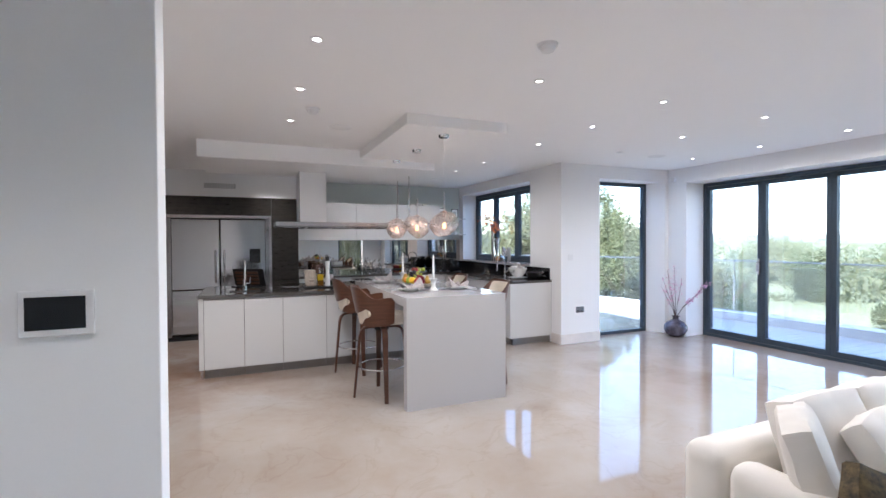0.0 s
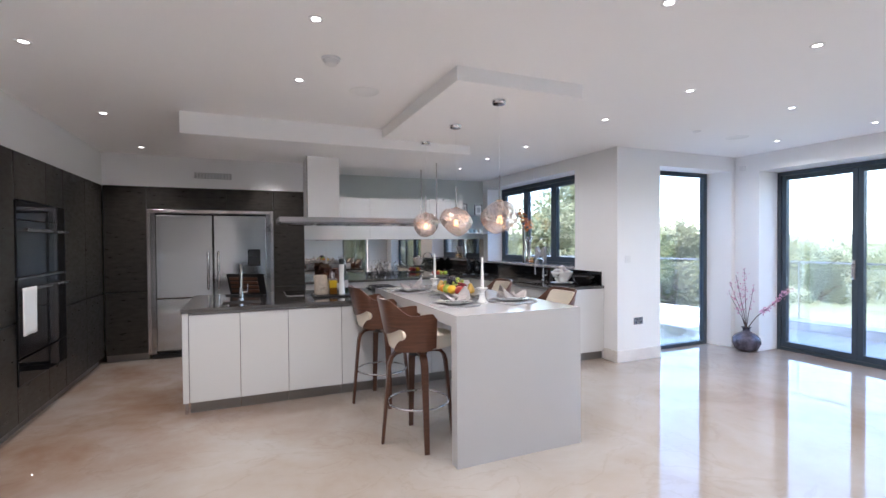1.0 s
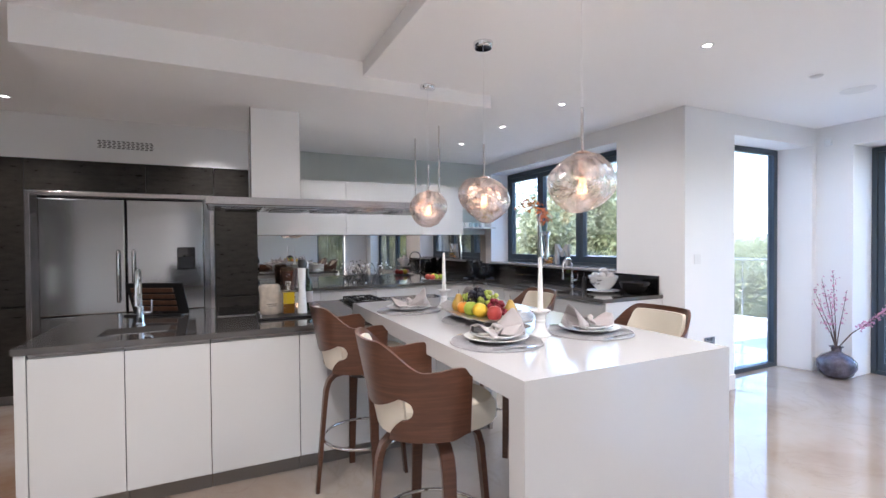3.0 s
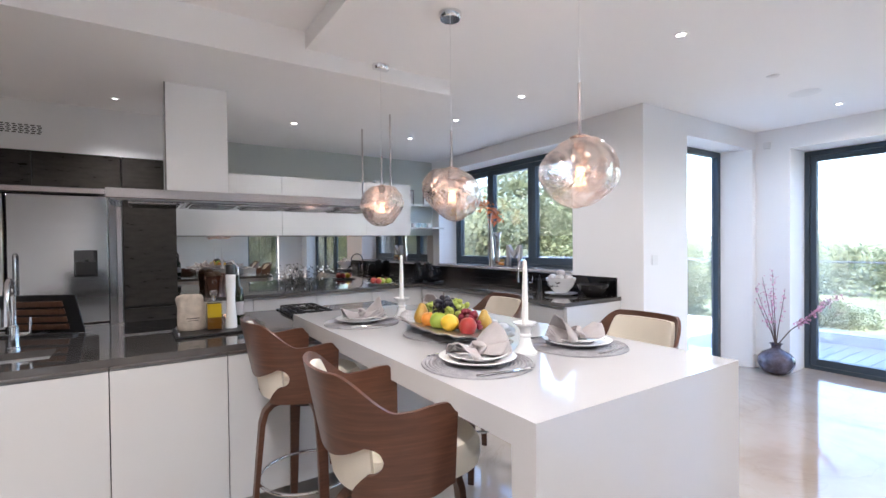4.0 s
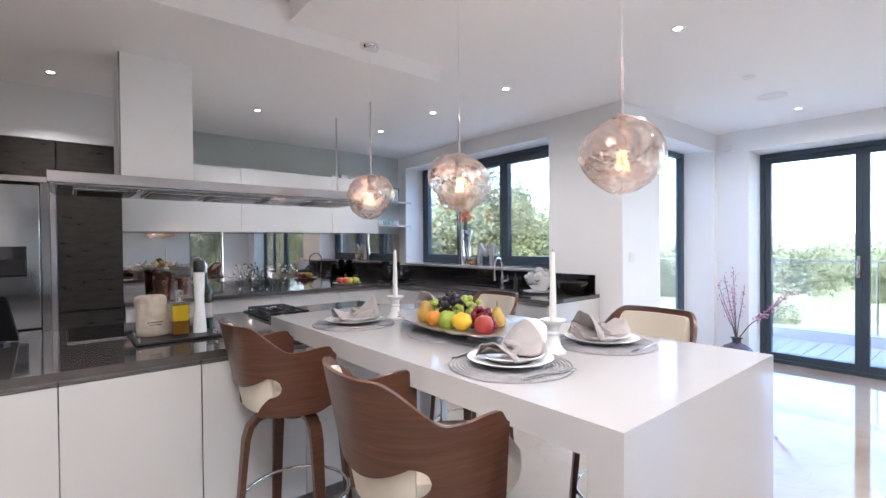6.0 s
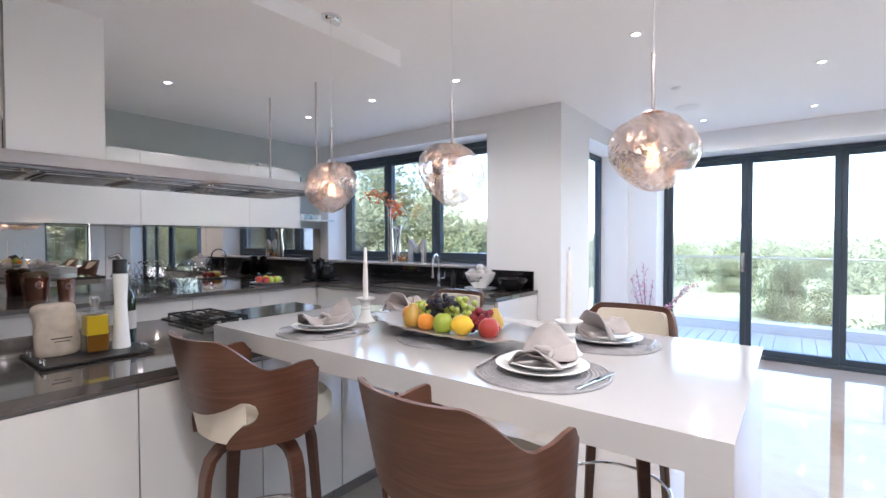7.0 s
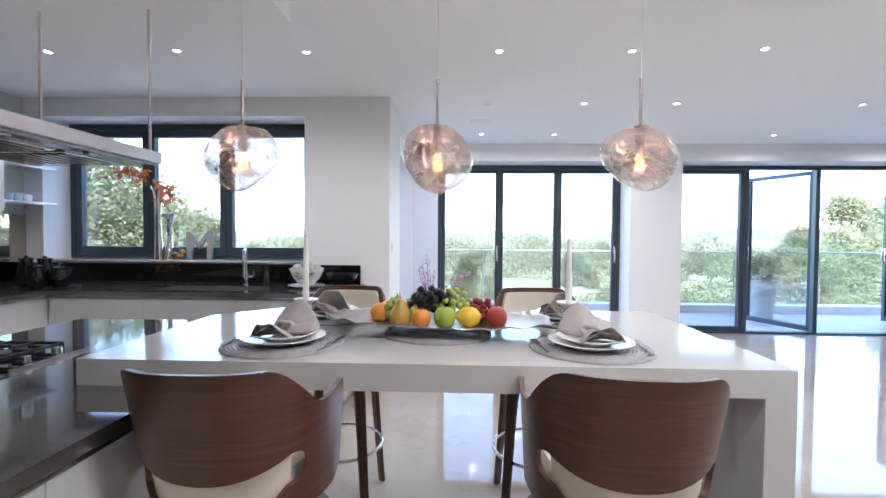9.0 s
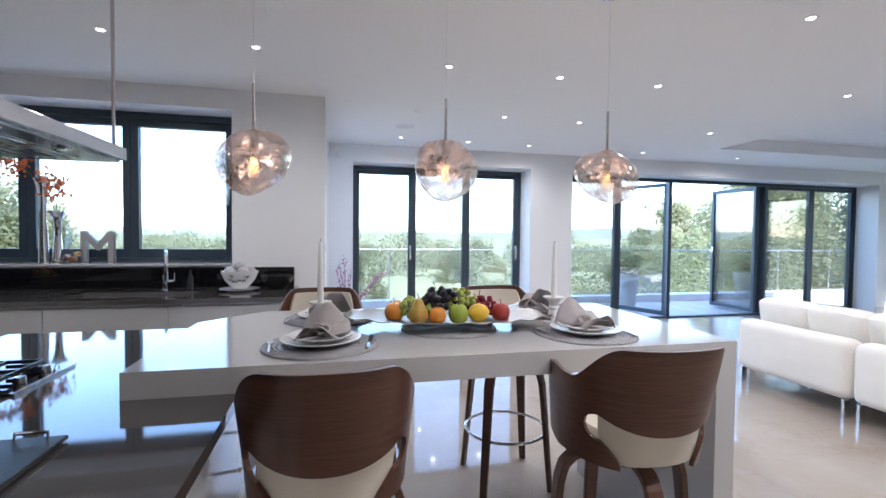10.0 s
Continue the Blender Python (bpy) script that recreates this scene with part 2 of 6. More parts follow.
# ---- building helpers ----
def box(bm, x0, x1, y0, y1, z0, z1, bevel=0.0, seg=2):
    c = [bm.verts.new((x, y, z)) for z in (z0, z1) for x, y in ((x0, y0), (x1, y0), (x1, y1), (x0, y1))]
    f = [bm.faces.new([c[i] for i in q]) for q in ((3, 2, 1, 0), (4, 5, 6, 7), (0, 1, 5, 4), (1, 2, 6, 5), (2, 3, 7, 6), (3, 0, 4, 7))]
    if bevel:
        edges = list({e for g in f for e in g.edges})
        bmesh.ops.bevel(bm, geom=edges, offset=bevel, segments=seg, affect="EDGES", profile=0.5)
    return bm


def boxes(rows, bevel=0.0, seg=2):
    bm = bmesh.new()
    for r in rows:
        box(bm, *r, bevel=bevel, seg=seg)
    return bm


def prism(bm, outline, z0, z1):
    """An upright solid on a plan outline that runs anticlockwise."""
    lo, hi = [bm.verts.new((x, y, z0)) for x, y in outline], [bm.verts.new((x, y, z1)) for x, y in outline]
    n = len(outline)
    bm.faces.new(lo[::-1]), bm.faces.new(hi)
    for i in range(n):
        bm.faces.new((lo[i], lo[(i + 1) % n], hi[(i + 1) % n], hi[i]))
    return bm


def lathe(bm, profile, n=32, at=(0, 0, 0)):
    """A turned body; profile rows are (radius, height) from the bottom up."""
    rings = []
    for r, z in profile:
        if r < 1e-5:
            rings.append([bm.verts.new((at[0], at[1], at[2] + z))])
        else:
            rings.append([bm.verts.new((at[0] + r * math.cos(2 * math.pi * k / n), at[1] + r * math.sin(2 * math.pi * k / n), at[2] + z)) for k in range(n)])
    for a, b in zip(rings, rings[1:]):
        for k in range(n):
            k2 = (k + 1) % n
            if len(a) == 1 and len(b) == 1:
                continue
            if len(a) == 1:
                bm.faces.new((a[0], b[k2], b[k]))
            elif len(b) == 1:
                bm.faces.new((a[k], a[k2], b[0]))
            else:
                bm.faces.new((a[k], a[k2], b[k2], b[k]))
    return bm


def tube(bm, points, radius, n=10, closed=False, flat=1.0):
    """A round bar along points; radius may be a list."""
    p = [Vector(q) for q in points]
    m = len(p)
    rad = radius if isinstance(radius, (list, tuple)) else [radius] * m
    rings, side = [], None
    for i in range(m):
        if closed:
            d = (p[(i + 1) % m] - p[i - 1]).normalized()
        else:
            d = (p[min(i + 1, m - 1)] - p[max(i - 1, 0)]).normalized()
        if side is None:
            side = d.orthogonal().normalized()
        side = (side - d * side.dot(d)).normalized()
        up = d.cross(side)
        rings.append([bm.verts.new(p[i] + rad[i] * (math.cos(2 * math.pi * k / n) * side + flat * math.sin(2 * math.pi * k / n) * up)) for k in range(n)])
    for i in range(m if closed else m - 1):
        a, b = rings[i], rings[(i + 1) % m]
        for k in range(n):
            bm.faces.new((a[k], a[(k + 1) % n], b[(k + 1) % n], b[k]))
    if not closed:
        bm.faces.new(rings[0][::-1]), bm.faces.new(rings[-1])
    return bm


def ball(bm, r, at=(0, 0, 0), squash=(1, 1, 1), u=14, v=9):
    ret = bmesh.ops.create_uvsphere(bm, u_segments=u, v_segments=v, radius=r)
    for q in ret["verts"]:
        q.co = Vector((q.co.x * squash[0] + at[0], q.co.y * squash[1] + at[1], q.co.z * squash[2] + at[2]))
    return bm


def part(name, bm, material, parent=None, label="", smooth=False, at=None):
    me = bpy.data.meshes.new(name)
    bmesh.ops.recalc_face_normals(bm, faces=bm.faces)
    bm.to_mesh(me)
    bm.free()
    me.materials.append(material)
    if smooth:
        me.shade_smooth()
        me.set_sharp_from_angle(angle=radians(40))
    ob = new(name, me)
    ob.parent = parent
    if at is not None:
        ob.matrix_basis = at
    if label:
        ob["label"] = label
    return ob


def thing(name, label, category, at=None, group="", kind=""):
    ob = new(name)
    ob.empty_display_size = 0.1
    if at is not None:
        ob.matrix_basis = at
    return tagged(ob, label, category, group, kind)


def solo(name, bm, material, label, category, group="", kind="", smooth=False, at=None):
    return tagged(part(name, bm, material, None, "", smooth, at), label, category, group, kind)


# ---- the shell of the room ----
CEIL_Z = 2.56
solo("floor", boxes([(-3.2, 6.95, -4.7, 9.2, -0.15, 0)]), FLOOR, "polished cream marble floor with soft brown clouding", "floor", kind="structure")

cb = bmesh.new()
TR = (2.3, 5.4, -3.4, 0.45)
for r in ((-3.4, TR[0], -4.9, 9.2), (TR[1], 7.0, -4.9, 5.94), (TR[0], TR[1], -4.9, TR[2]), (TR[0], TR[1], TR[3], 5.94), (TR[0], 4.82, 5.94, 9.2)):
    box(cb, *r, CEIL_Z, 2.85)
box(cb, TR[0], TR[1], TR[2], TR[3], 2.72, 2.85)
box(cb, -0.14, 2.56, 5.78, 7.0, 2.375, 2.6)
box(cb, 1.6, 2.58, 4.02, 5.779, 2.465, 2.6)
solo("ceiling", cb, CEIL, "white painted ceiling with dropped panels over island and table", "ceiling", kind="structure")

solo("wall_north", boxes([(-2.05, 4.8, 8.93, 9.2, 0, CEIL_Z)]), WALL_SAGE, "pale painted kitchen wall behind the wall cupboards", "wall", kind="structure")
solo("wall_above_units", boxes([(-1.24, 1.11, 8.09, 8.93, 2.165, CEIL_Z), (-1.85, -1.24, 4.2, 8.93, 2.165, CEIL_Z)]), WALL, "white painted wall panel above the tall dark units", "wall", kind="structure")
solo("wall_window", boxes([(4.385, 4.8, 5.567, 6.33, 0, CEIL_Z), (4.385, 4.8, 8.75, 8.929, 0, CEIL_Z), (4.385, 4.8, 6.33, 8.75, 0, 1.08), (4.385, 4.8, 6.33, 8.75, 2.395, CEIL_Z)]),
     WALL, "white painted wall around the kitchen window", "wall", kind="structure")
wb = boxes([(4.8, 5.07, 5.567, 5.92, 0, CEIL_Z), (5.07, 6.38, 5.57, 5.92, 2.37, CEIL_Z)])
prism(wb, [(6.28, 5.92), (6.28, 5.85), (6.38, 5.57), (6.93, 5.57), (6.93, 5.92)], 0, CEIL_Z)
solo("wall_slit", wb, WALL, "white painted wall beside the tall narrow window", "wall", kind="structure")
solo("wall_east", boxes([(6.45, 6.93, 5.25, 5.569, 0, CEIL_Z), (6.45, 6.93, 2.70, 5.25, 2.335, CEIL_Z), (6.45, 6.93, 2.03, 2.70, 0, CEIL_Z),
                         (6.45, 6.93, -4.02, 2.03, 2.335, CEIL_Z), (6.45, 6.93, -4.7, -4.02, 0, CEIL_Z)]), WALL, "white painted wall with two folding door openings", "wall", kind="structure")
solo("wall_south", boxes([(-3.4, 4.35, -4.95, -4.7, 0, CEIL_Z), (5.5, 6.95, -4.95, -4.7, 0, CEIL_Z), (4.35, 5.5, -4.95, -4.7, 2.3, CEIL_Z)]), WALL, "white painted wall with one tall window", "wall", kind="structure")
solo("wall_west", boxes([(-3.4, -3.2, -4.7, 2.13, 0, CEIL_Z), (-2.05, -1.85, 2.13, 8.929, 0, CEIL_Z)]), WALL, "plain white painted wall", "wall", kind="structure")
solo("wall_partition", boxes([(-3.2, 0.085, 1.985, 2.13, 0, CEIL_Z)], 0.004), WALL, "free end of a white painted partition wall", "wall", kind="structure")


def skirting(rows):
    for r in rows:
        solo("baseboard", boxes([(*r, 0, 0.14)], 0.004), SKIRT, "cream marble skirting along the wall", "baseboard", kind="structure")


skirting([(4.37, 4.384, 5.567, 5.78), (4.37, 5.07, 5.553, 5.567), (6.385, 6.449, 5.556, 5.57), (6.436, 6.45, 5.25, 5.556), (6.436, 6.45, 2.03, 2.70), (6.436, 6.45, -4.69, -4.02)])


# ---- windows and folding doors ----
def leaf(parent, w, h, name="door_leaf", sash=0.055, depth=0.07, handle=True):
    """A glazed leaf: hinge at the origin, width along +y, inside face towards -x."""
    ob = part(name, boxes([(-depth / 2, depth / 2, 0, sash, 0, h), (-depth / 2, depth / 2, w - sash, w, 0, h), (-depth / 2, depth / 2, sash, w - sash, 0, sash * 1.3), (-depth / 2, depth / 2, sash, w - sash, h - sash, h)], 0.004), FRAME, parent)
    part("pane", boxes([(-0.012, 0.012, sash, w - sash, sash * 1.3, h - sash)]), PANE, ob).visible_shadow = False
    return ob


def door_handle(parent, y, z):
    b = bmesh.new()
    box(b, -0.05, -0.036, y - 0.014, y + 0.014, z - 0.11, z + 0.11, 0.003)
    tube(b, [(-0.04, y, z + 0.06), (-0.075, y, z + 0.06), (-0.085, y, z + 0.05), (-0.085, y, z - 0.07)], 0.01)
    part("handle", b, STEEL, parent, "brushed steel lever handle", True)


DOOR_H = 2.33
d1 = thing("door_1", "slate-grey aluminium folding door with three glazed leaves, closed", "folding door", pose(6.87, 2.70, 0), kind="structure")
part("door_frame", boxes([(-0.05, 0.05, 0, 0.045, 0, DOOR_H), (-0.05, 0.05, 2.505, 2.55, 0, DOOR_H), (-0.05, 0.05, 0.045, 2.505, DOOR_H - 0.05, DOOR_H), (-0.05, 0.05, 0.045, 2.505, 0, 0.04)], 0.003), FRAME, d1)
for k in range(3):
    o = leaf(d1, 0.818, DOOR_H - 0.095)
    o.location = (0, 0.047 + 0.819 * k, 0.042)
    if k != 1:
        door_handle(o, 0.028, 1.05)
d2 = thing("door_2", "wide slate-grey aluminium folding door standing open onto the terrace", "folding door", pose(6.87, -4.02, 0), kind="structure")
part("door_frame", boxes([(-0.05, 0.05, 0, 0.045, 0, DOOR_H), (-0.05, 0.05, 6.005, 6.05, 0, DOOR_H), (-0.05, 0.05, 0.045, 6.005, DOOR_H - 0.05, DOOR_H), (-0.05, 0.05, 0.045, 6.005, 0, 0.025)], 0.003), FRAME, d2)
for y, w, turn in ((0.047, 0.98, 0), (1.03, 1.04, 0), (5.02, 0.98, 0)):
    o = leaf(d2, w, DOOR_H - 0.08)
    o.matrix_basis = pose(0, y, 0.027, 0, 0, turn)
for (x, y), turn in (((0.03, 2.085), -90), ((0.03, 2.175), -90), ((0.03, 4.02), -69)):
    o = leaf(d2, 0.98, DOOR_H - 0.08)
    o.matrix_basis = pose(x, y, 0.027, 0, 0, turn)
    door_handle(o, 0.93, 1.05)
part("post", boxes([(-0.04, 0.03, 4.0, 4.06, 0.025, DOOR_H - 0.05), (-0.04, 0.03, 4.96, 5.015, 0.025, DOOR_H - 0.05)]), FRAME, d2)

w1 = thing("window_1", "slate-grey aluminium kitchen window with three panes", "window", pose(4.73, 6.33, 1.08), kind="structure")
WH = 1.315
part("window_frame", boxes([(-0.05, 0.05, 0, 0.05, 0, WH), (-0.05, 0.05, 2.37, 2.42, 0, WH), (-0.05, 0.05, 0.05, 2.37, WH - 0.06, WH), (-0.05, 0.05, 0.05, 2.37, 0, 0.05)], 0.003), FRAME, w1)
for y, w in ((0.052, 0.82), (0.875, 0.76), (1.638, 0.73)):
    o = leaf(w1, w, WH - 0.115, "sash", 0.06)
    o.location = (-0.01, y, 0.052)
    if y < 0.1:
        hb = bmesh.new()
        tube(hb, [(-0.04, 0.03, 0.47), (-0.085, 0.03, 0.49), (-0.12, 0.02, 0.53), (-0.125, 0.02, 0.58), (-0.11, 0.02, 0.63), (-0.08, 0.03, 0.66), (-0.04, 0.03, 0.67)], 0.012)
        part("handle", hb, CHROME, o, "", True)
solo("window_sill", boxes([(4.36, 4.68, 6.332, 8.748, 1.081, 1.1)], 0.003), SOLID_WHITE, "white window sill board", "window sill", kind="structure")
w2 = thing("window_2", "tall narrow fixed window with slate-grey frame", "window", pose(5.05, 5.885, 0), kind="structure")
part("window_frame", boxes([(0.0, 0.05, -0.035, 0.035, 0, 2.37), (1.165, 1.23, -0.035, 0.035, 0, 2.37), (0.05, 1.165, -0.035, 0.035, 2.315, 2.37), (0.05, 1.165, -0.035, 0.035, 0, 0.045)], 0.003), FRAME, w2)
part("pane", boxes([(0.05, 1.165, -0.01, 0.01, 0.045, 2.315)]), PANE, w2).visible_shadow = False
w3 = thing("window_3", "tall slate-grey framed window in the far wall", "window", pose(4.35, -4.85, 0), kind="structure")
part("window_frame", boxes([(0.0, 0.06, -0.035, 0.035, 0, 2.3), (1.09, 1.15, -0.035, 0.035, 0, 2.3), (0.06, 1.09, -0.035, 0.035, 2.24, 2.3), (0.06, 1.09, -0.035, 0.035, 0, 0.05)], 0.003), FRAME, w3)
part("pane", boxes([(0.06, 1.09, -0.01, 0.01, 0.05, 2.24)]), PANE, w3).visible_shadow = False


# ---- kitchen: tall units, appliances ----
def tall_unit(w, doors, label, at, top=2.165, depth=0.58):
    """A dark tall unit: width along +x, front at y = 0, body behind it. doors: rows of (z0, z1)."""
    u = thing("tall_unit", label, "kitchen unit", at, "dark tall units")
    part("body", boxes([(0.002, w - 0.002, 0.022, depth, 0.09, top)]), SLATE, u)
    part("plinth", boxes([(0.002, w - 0.002, 0.06, 0.08, 0, 0.09)]), PLINTH, u)
    for z0, z1 in doors:
        part("door", boxes([(0.003, w - 0.003, 0, 0.02, z0, z1)], 0.002), SLATE, u)
    return u


TWO = ((0.09, 0.85), (0.868, 2.162))
tall_unit(0.45, TWO, "dark slate-veneered tall kitchen unit beside the fridge", pose(-1.235, 8.085, 0))
tall_unit(0.41, TWO, "dark slate-veneered tall kitchen unit beside the fridge", pose(0.697, 8.085, 0))
over = thing("fridge_bridge_unit", "dark slate-veneered cupboard above the fridge", "kitchen unit", pose(-0.785, 8.085, 1.885), "dark tall units")
part("body", boxes([(0.002, 1.478, 0.022, 0.6, 0, 0.28)]), SLATE, over)
part("door", boxes([(0.003, 0.9, 0, 0.02, 0.002, 0.277)], 0.002), SLATE, over)
part("door", boxes([(0.904, 1.477, 0, 0.02, 0.002, 0.277)], 0.002), SLATE, over)
# west run, fronts facing east
for y0, y1 in ((7.45, 8.08), (6.82, 7.45)):
    tall_unit(y1 - y0, TWO, "dark slate-veneered tall kitchen unit along the wall", pose(-1.24, y0, 0, 0, 0, 90))
for y0, y1 in ((5.24, 5.82), (4.65, 5.24)):
    tall_unit(y1 - y0, TWO, "dark slate-veneered tall kitchen unit along the wall", pose(-1.24, y0, 0, 0, 0, 90))
for y0, w in ((5.822, 0.598), (6.422, 0.395)):
    o = thing("oven_tower", "dark tall unit with built-in black glass ovens", "oven", pose(-1.24, y0, 0, 0, 0, 90), "built-in ovens")
    part("body", boxes([(0.002, w - 0.002, 0.022, 0.58, 0.09, 2.165)]), SLATE, o)
    part("plinth", boxes([(0.002, w - 0.002, 0.06, 0.08, 0, 0.09)]), PLINTH, o)
    part("drawer_front", boxes([(0.003, w - 0.003, 0, 0.02, 0.09, 0.36)], 0.002), SLATE, o)
    part("top_door", boxes([(0.003, w - 0.003, 0, 0.02, 1.80, 2.162)], 0.002), SLATE, o)
    for z0, z1 in ((0.58, 1.18), (1.2, 1.64)):
        d = part("oven_door", boxes([(0.004, w - 0.004, -0.012, 0.02, z0, z1)], 0.004), BLACK_GLASS, o, "black glass oven door")
        hb = boxes([(0.06, w - 0.06, -0.062, -0.045, z1 - 0.09, z1 - 0.065)], 0.003)
        box(hb, 0.07, 0.085, -0.046, -0.012, z1 - 0.088, z1 - 0.067), box(hb, w - 0.085, w - 0.07, -0.046, -0.012, z1 - 0.088, z1 - 0.067)
        part("handle", hb, STEEL, d, "brushed steel bar handle")
    part("control_panel", boxes([(0.004, w - 0.004, -0.012, 0.02, 1.642, 1.79)], 0.003), BLACK_GLASS, o)
    part("warming_drawer", boxes([(0.004, w - 0.004, -0.01, 0.02, 0.37, 0.57)], 0.003), BLACK_GLASS, o)
    part("trim", boxes([(0.004, w - 0.004, -0.016, -0.012, 1.182, 1.196)]), STEEL, o)

fr = thing("fridge_freezer", "large brushed-steel double-door fridge freezer in a steel surround", "fridge", pose(-0.745, 8.1, 0))
part("body", boxes([(0.004, 1.396, 0.03, 0.78, 0.04, 1.83)]), BLACK, fr)
part("surround", boxes([(-0.038, -0.002, -0.03, 0.0, 0.06, 1.88), (1.402, 1.438, -0.03, 0.0, 0.06, 1.88), (-0.002, 1.402, -0.03, 0.0, 1.838, 1.88)], 0.002), STEEL, fr, "brushed steel trim frame")
for x0, x1, hx in ((0.055, 0.694, 0.64), (0.706, 1.345, 0.76)):
    d = part("door", boxes([(x0, x1, -0.045, 0.025, 0.76, 1.815)], 0.008), FRIDGE_STEEL, fr)
    hb = bmesh.new()
    tube(hb, [(hx, -0.046, 0.86), (hx, -0.085, 0.87), (hx, -0.09, 0.9), (hx, -0.09, 1.30), (hx, -0.085, 1.33), (hx, -0.046, 1.34)], 0.012)
    part("handle", hb, STEEL, d, "", True)
    if x0 > 0.5:
        part("water_dispenser", boxes([(1.115, 1.27, -0.05, -0.044, 1.145, 1.365)], 0.004), BLACK_GLASS, d, "black water dispenser panel")
        part("dispenser_recess", boxes([(1.125, 1.26, -0.053, -0.0495, 1.16, 1.27)]), BLACK, d)
    part("drawer", boxes([(x0, x1, -0.045, 0.025, 0.1, 0.75)], 0.008), FRIDGE_STEEL, fr)
for x in (0.0, 1.35):
    part("side_strip", boxes([(x, x + 0.05, -0.02, 0.03, 0.06, 1.835)]), STEEL_DARK, fr)
part("plinth", boxes([(0, 1.4, -0.01, 0.03, 0, 0.055)]), BLACK, fr)


# ---- island, breakfast bar ----
ISL = [(-0.092, 0.300), (0.304, 0.700), (0.704, 1.181), (1.185, 1.652), (1.656, 2.09), (2.094, 2.53)]
for a, b in ISL:
    u = thing("island_cabinet", "white lacquered handleless island cabinet", "kitchen cabinet", pose(a, 5.76, 0), "island cabinets")
    part("body", boxes([(0.001, b - a - 0.001, 0.022, 1.06, 0.1, 0.865)]), GLOSS_WHITE, u)
    part("door", boxes([(0, b - a, 0, 0.02, 0.105, 0.842)], 0.0015), GLOSS_WHITE, u)
    part("plinth", boxes([(0.0, b - a, 0.07, 0.09, 0, 0.1)]), PLINTH, u, "brushed grey plinth")
    part("grip_rail", boxes([(0.0, b - a, 0.012, 0.022, 0.846, 0.865)]), PLINTH, u)
for x in (-0.142, 2.534):
    e = solo("island_end_panel", boxes([(x, x + 0.046, 5.755, 6.86, 0.105, 0.865)], 0.002), GLOSS_WHITE, "white lacquered island end panel", "end panel")
    part("foot", boxes([(0.01 + x, 0.036 + x, 5.80, 5.83, 0, 0.105)]), STEEL, e)
# worktop with an undermounted sink opening
SX0, SX1, SY0, SY1 = 0.15, 0.48, 5.92, 6.17
solo("island_worktop", boxes([(-0.15, SX0, 5.742, 6.88, 0.867, 0.90), (SX1, 2.59, 5.742, 6.88, 0.867, 0.90), (SX0, SX1, 5.742, SY0, 0.867, 0.90), (SX0, SX1, SY1, 6.88, 0.867, 0.90)]), STONE_TOP,
     "polished dark grey-brown quartz island worktop", "worktop")


def basin(name, x0, x1, y0, y1, top, deep, label):
    s = bmesh.new()
    w = 0.012
    box(s, x0, x1, y0, y1, top - deep, top - deep + w)
    for r in ((x0 - w, x0, y0 - w, y1 + w), (x1, x1 + w, y0 - w, y1 + w), (x0, x1, y0 - w, y0), (x0, x1, y1, y1 + w)):
        box(s, *r, top - deep, top)
    o = solo(name, s, STEEL_DARK, label, "sink")
    db = lathe(bmesh.new(), [(0, 0.004), (0.03, 0.004), (0.035, 0.0)], 16, ((x0 + x1) / 2, (y0 + y1) / 2, top - deep + w))
    part("drain", db, CHROME, o)
    return o


basin("island_sink", SX0 + 0.001, SX1 - 0.001, SY0 + 0.001, SY1 - 0.001, 0.861, 0.16, "small undermounted steel island sink")

bar = thing("breakfast_bar", "white solid-surface breakfast bar with one waterfall end leg", "bar table", pose(1.585, 4.022, 0))
part("tabletop", prism(bmesh.new(), [(0, 0), (0.975, 0), (0.975, 1.77), (0.80, 1.95), (0.72, 2.02), (0, 2.02)], 0.8985, 0.977), SOLID_WHITE, bar)
part("end_leg", boxes([(0.0, 0.975, 0.0, 0.085, 0, 0.8984)]), SOLID_WHITE, bar)

# cooker hood
hood = thing("cooker_hood", "long brushed-steel island cooker hood with boxed duct", "cooker hood", pose(0.67, 6.36, 1.655))
part("canopy", boxes([(0, 1.79, 0, 0.62, 0.012, 0.065)], 0.003), STEEL, hood)
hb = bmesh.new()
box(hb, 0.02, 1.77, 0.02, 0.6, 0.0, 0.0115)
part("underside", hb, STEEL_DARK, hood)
for k in range(5):
    f = part("grease_filter", boxes([(0.1 + 0.32 * k, 0.38 + 0.32 * k, 0.12, 0.5, -0.006, -0.0005)], 0.002), CHROME, hood)
    for j in range(7):
        part("baffle", boxes([(0.115 + 0.32 * k, 0.365 + 0.32 * k, 0.14 + 0.05 * j, 0.168 + 0.05 * j, -0.012, -0.0062)], 0.002, 1), STEEL_DARK, f)
for x in (0.36, 0.72, 1.08, 1.44):
    part("hood_lamp", lathe(bmesh.new(), [(0, 0), (0.028, 0), (0.032, 0.006)], 16, (x, 0.07, -0.0065)), CHROME, hood)
part("duct", boxes([(0.295, 0.63, 0.09, 0.5, 0.066, 0.718)]), WALL, hood, "white painted boxed duct")
part("duct_strip", boxes([(0.287, 0.294, 0.092, 0.12, 0.066, 0.718)]), STEEL_DARK, hood)
for y in (0.035, 0.56):
    part("hanger_rod", tube(bmesh.new(), [(1.755, y, 0.064), (1.755, y, 0.722)], 0.007, 10), STEEL, hood, "", True)

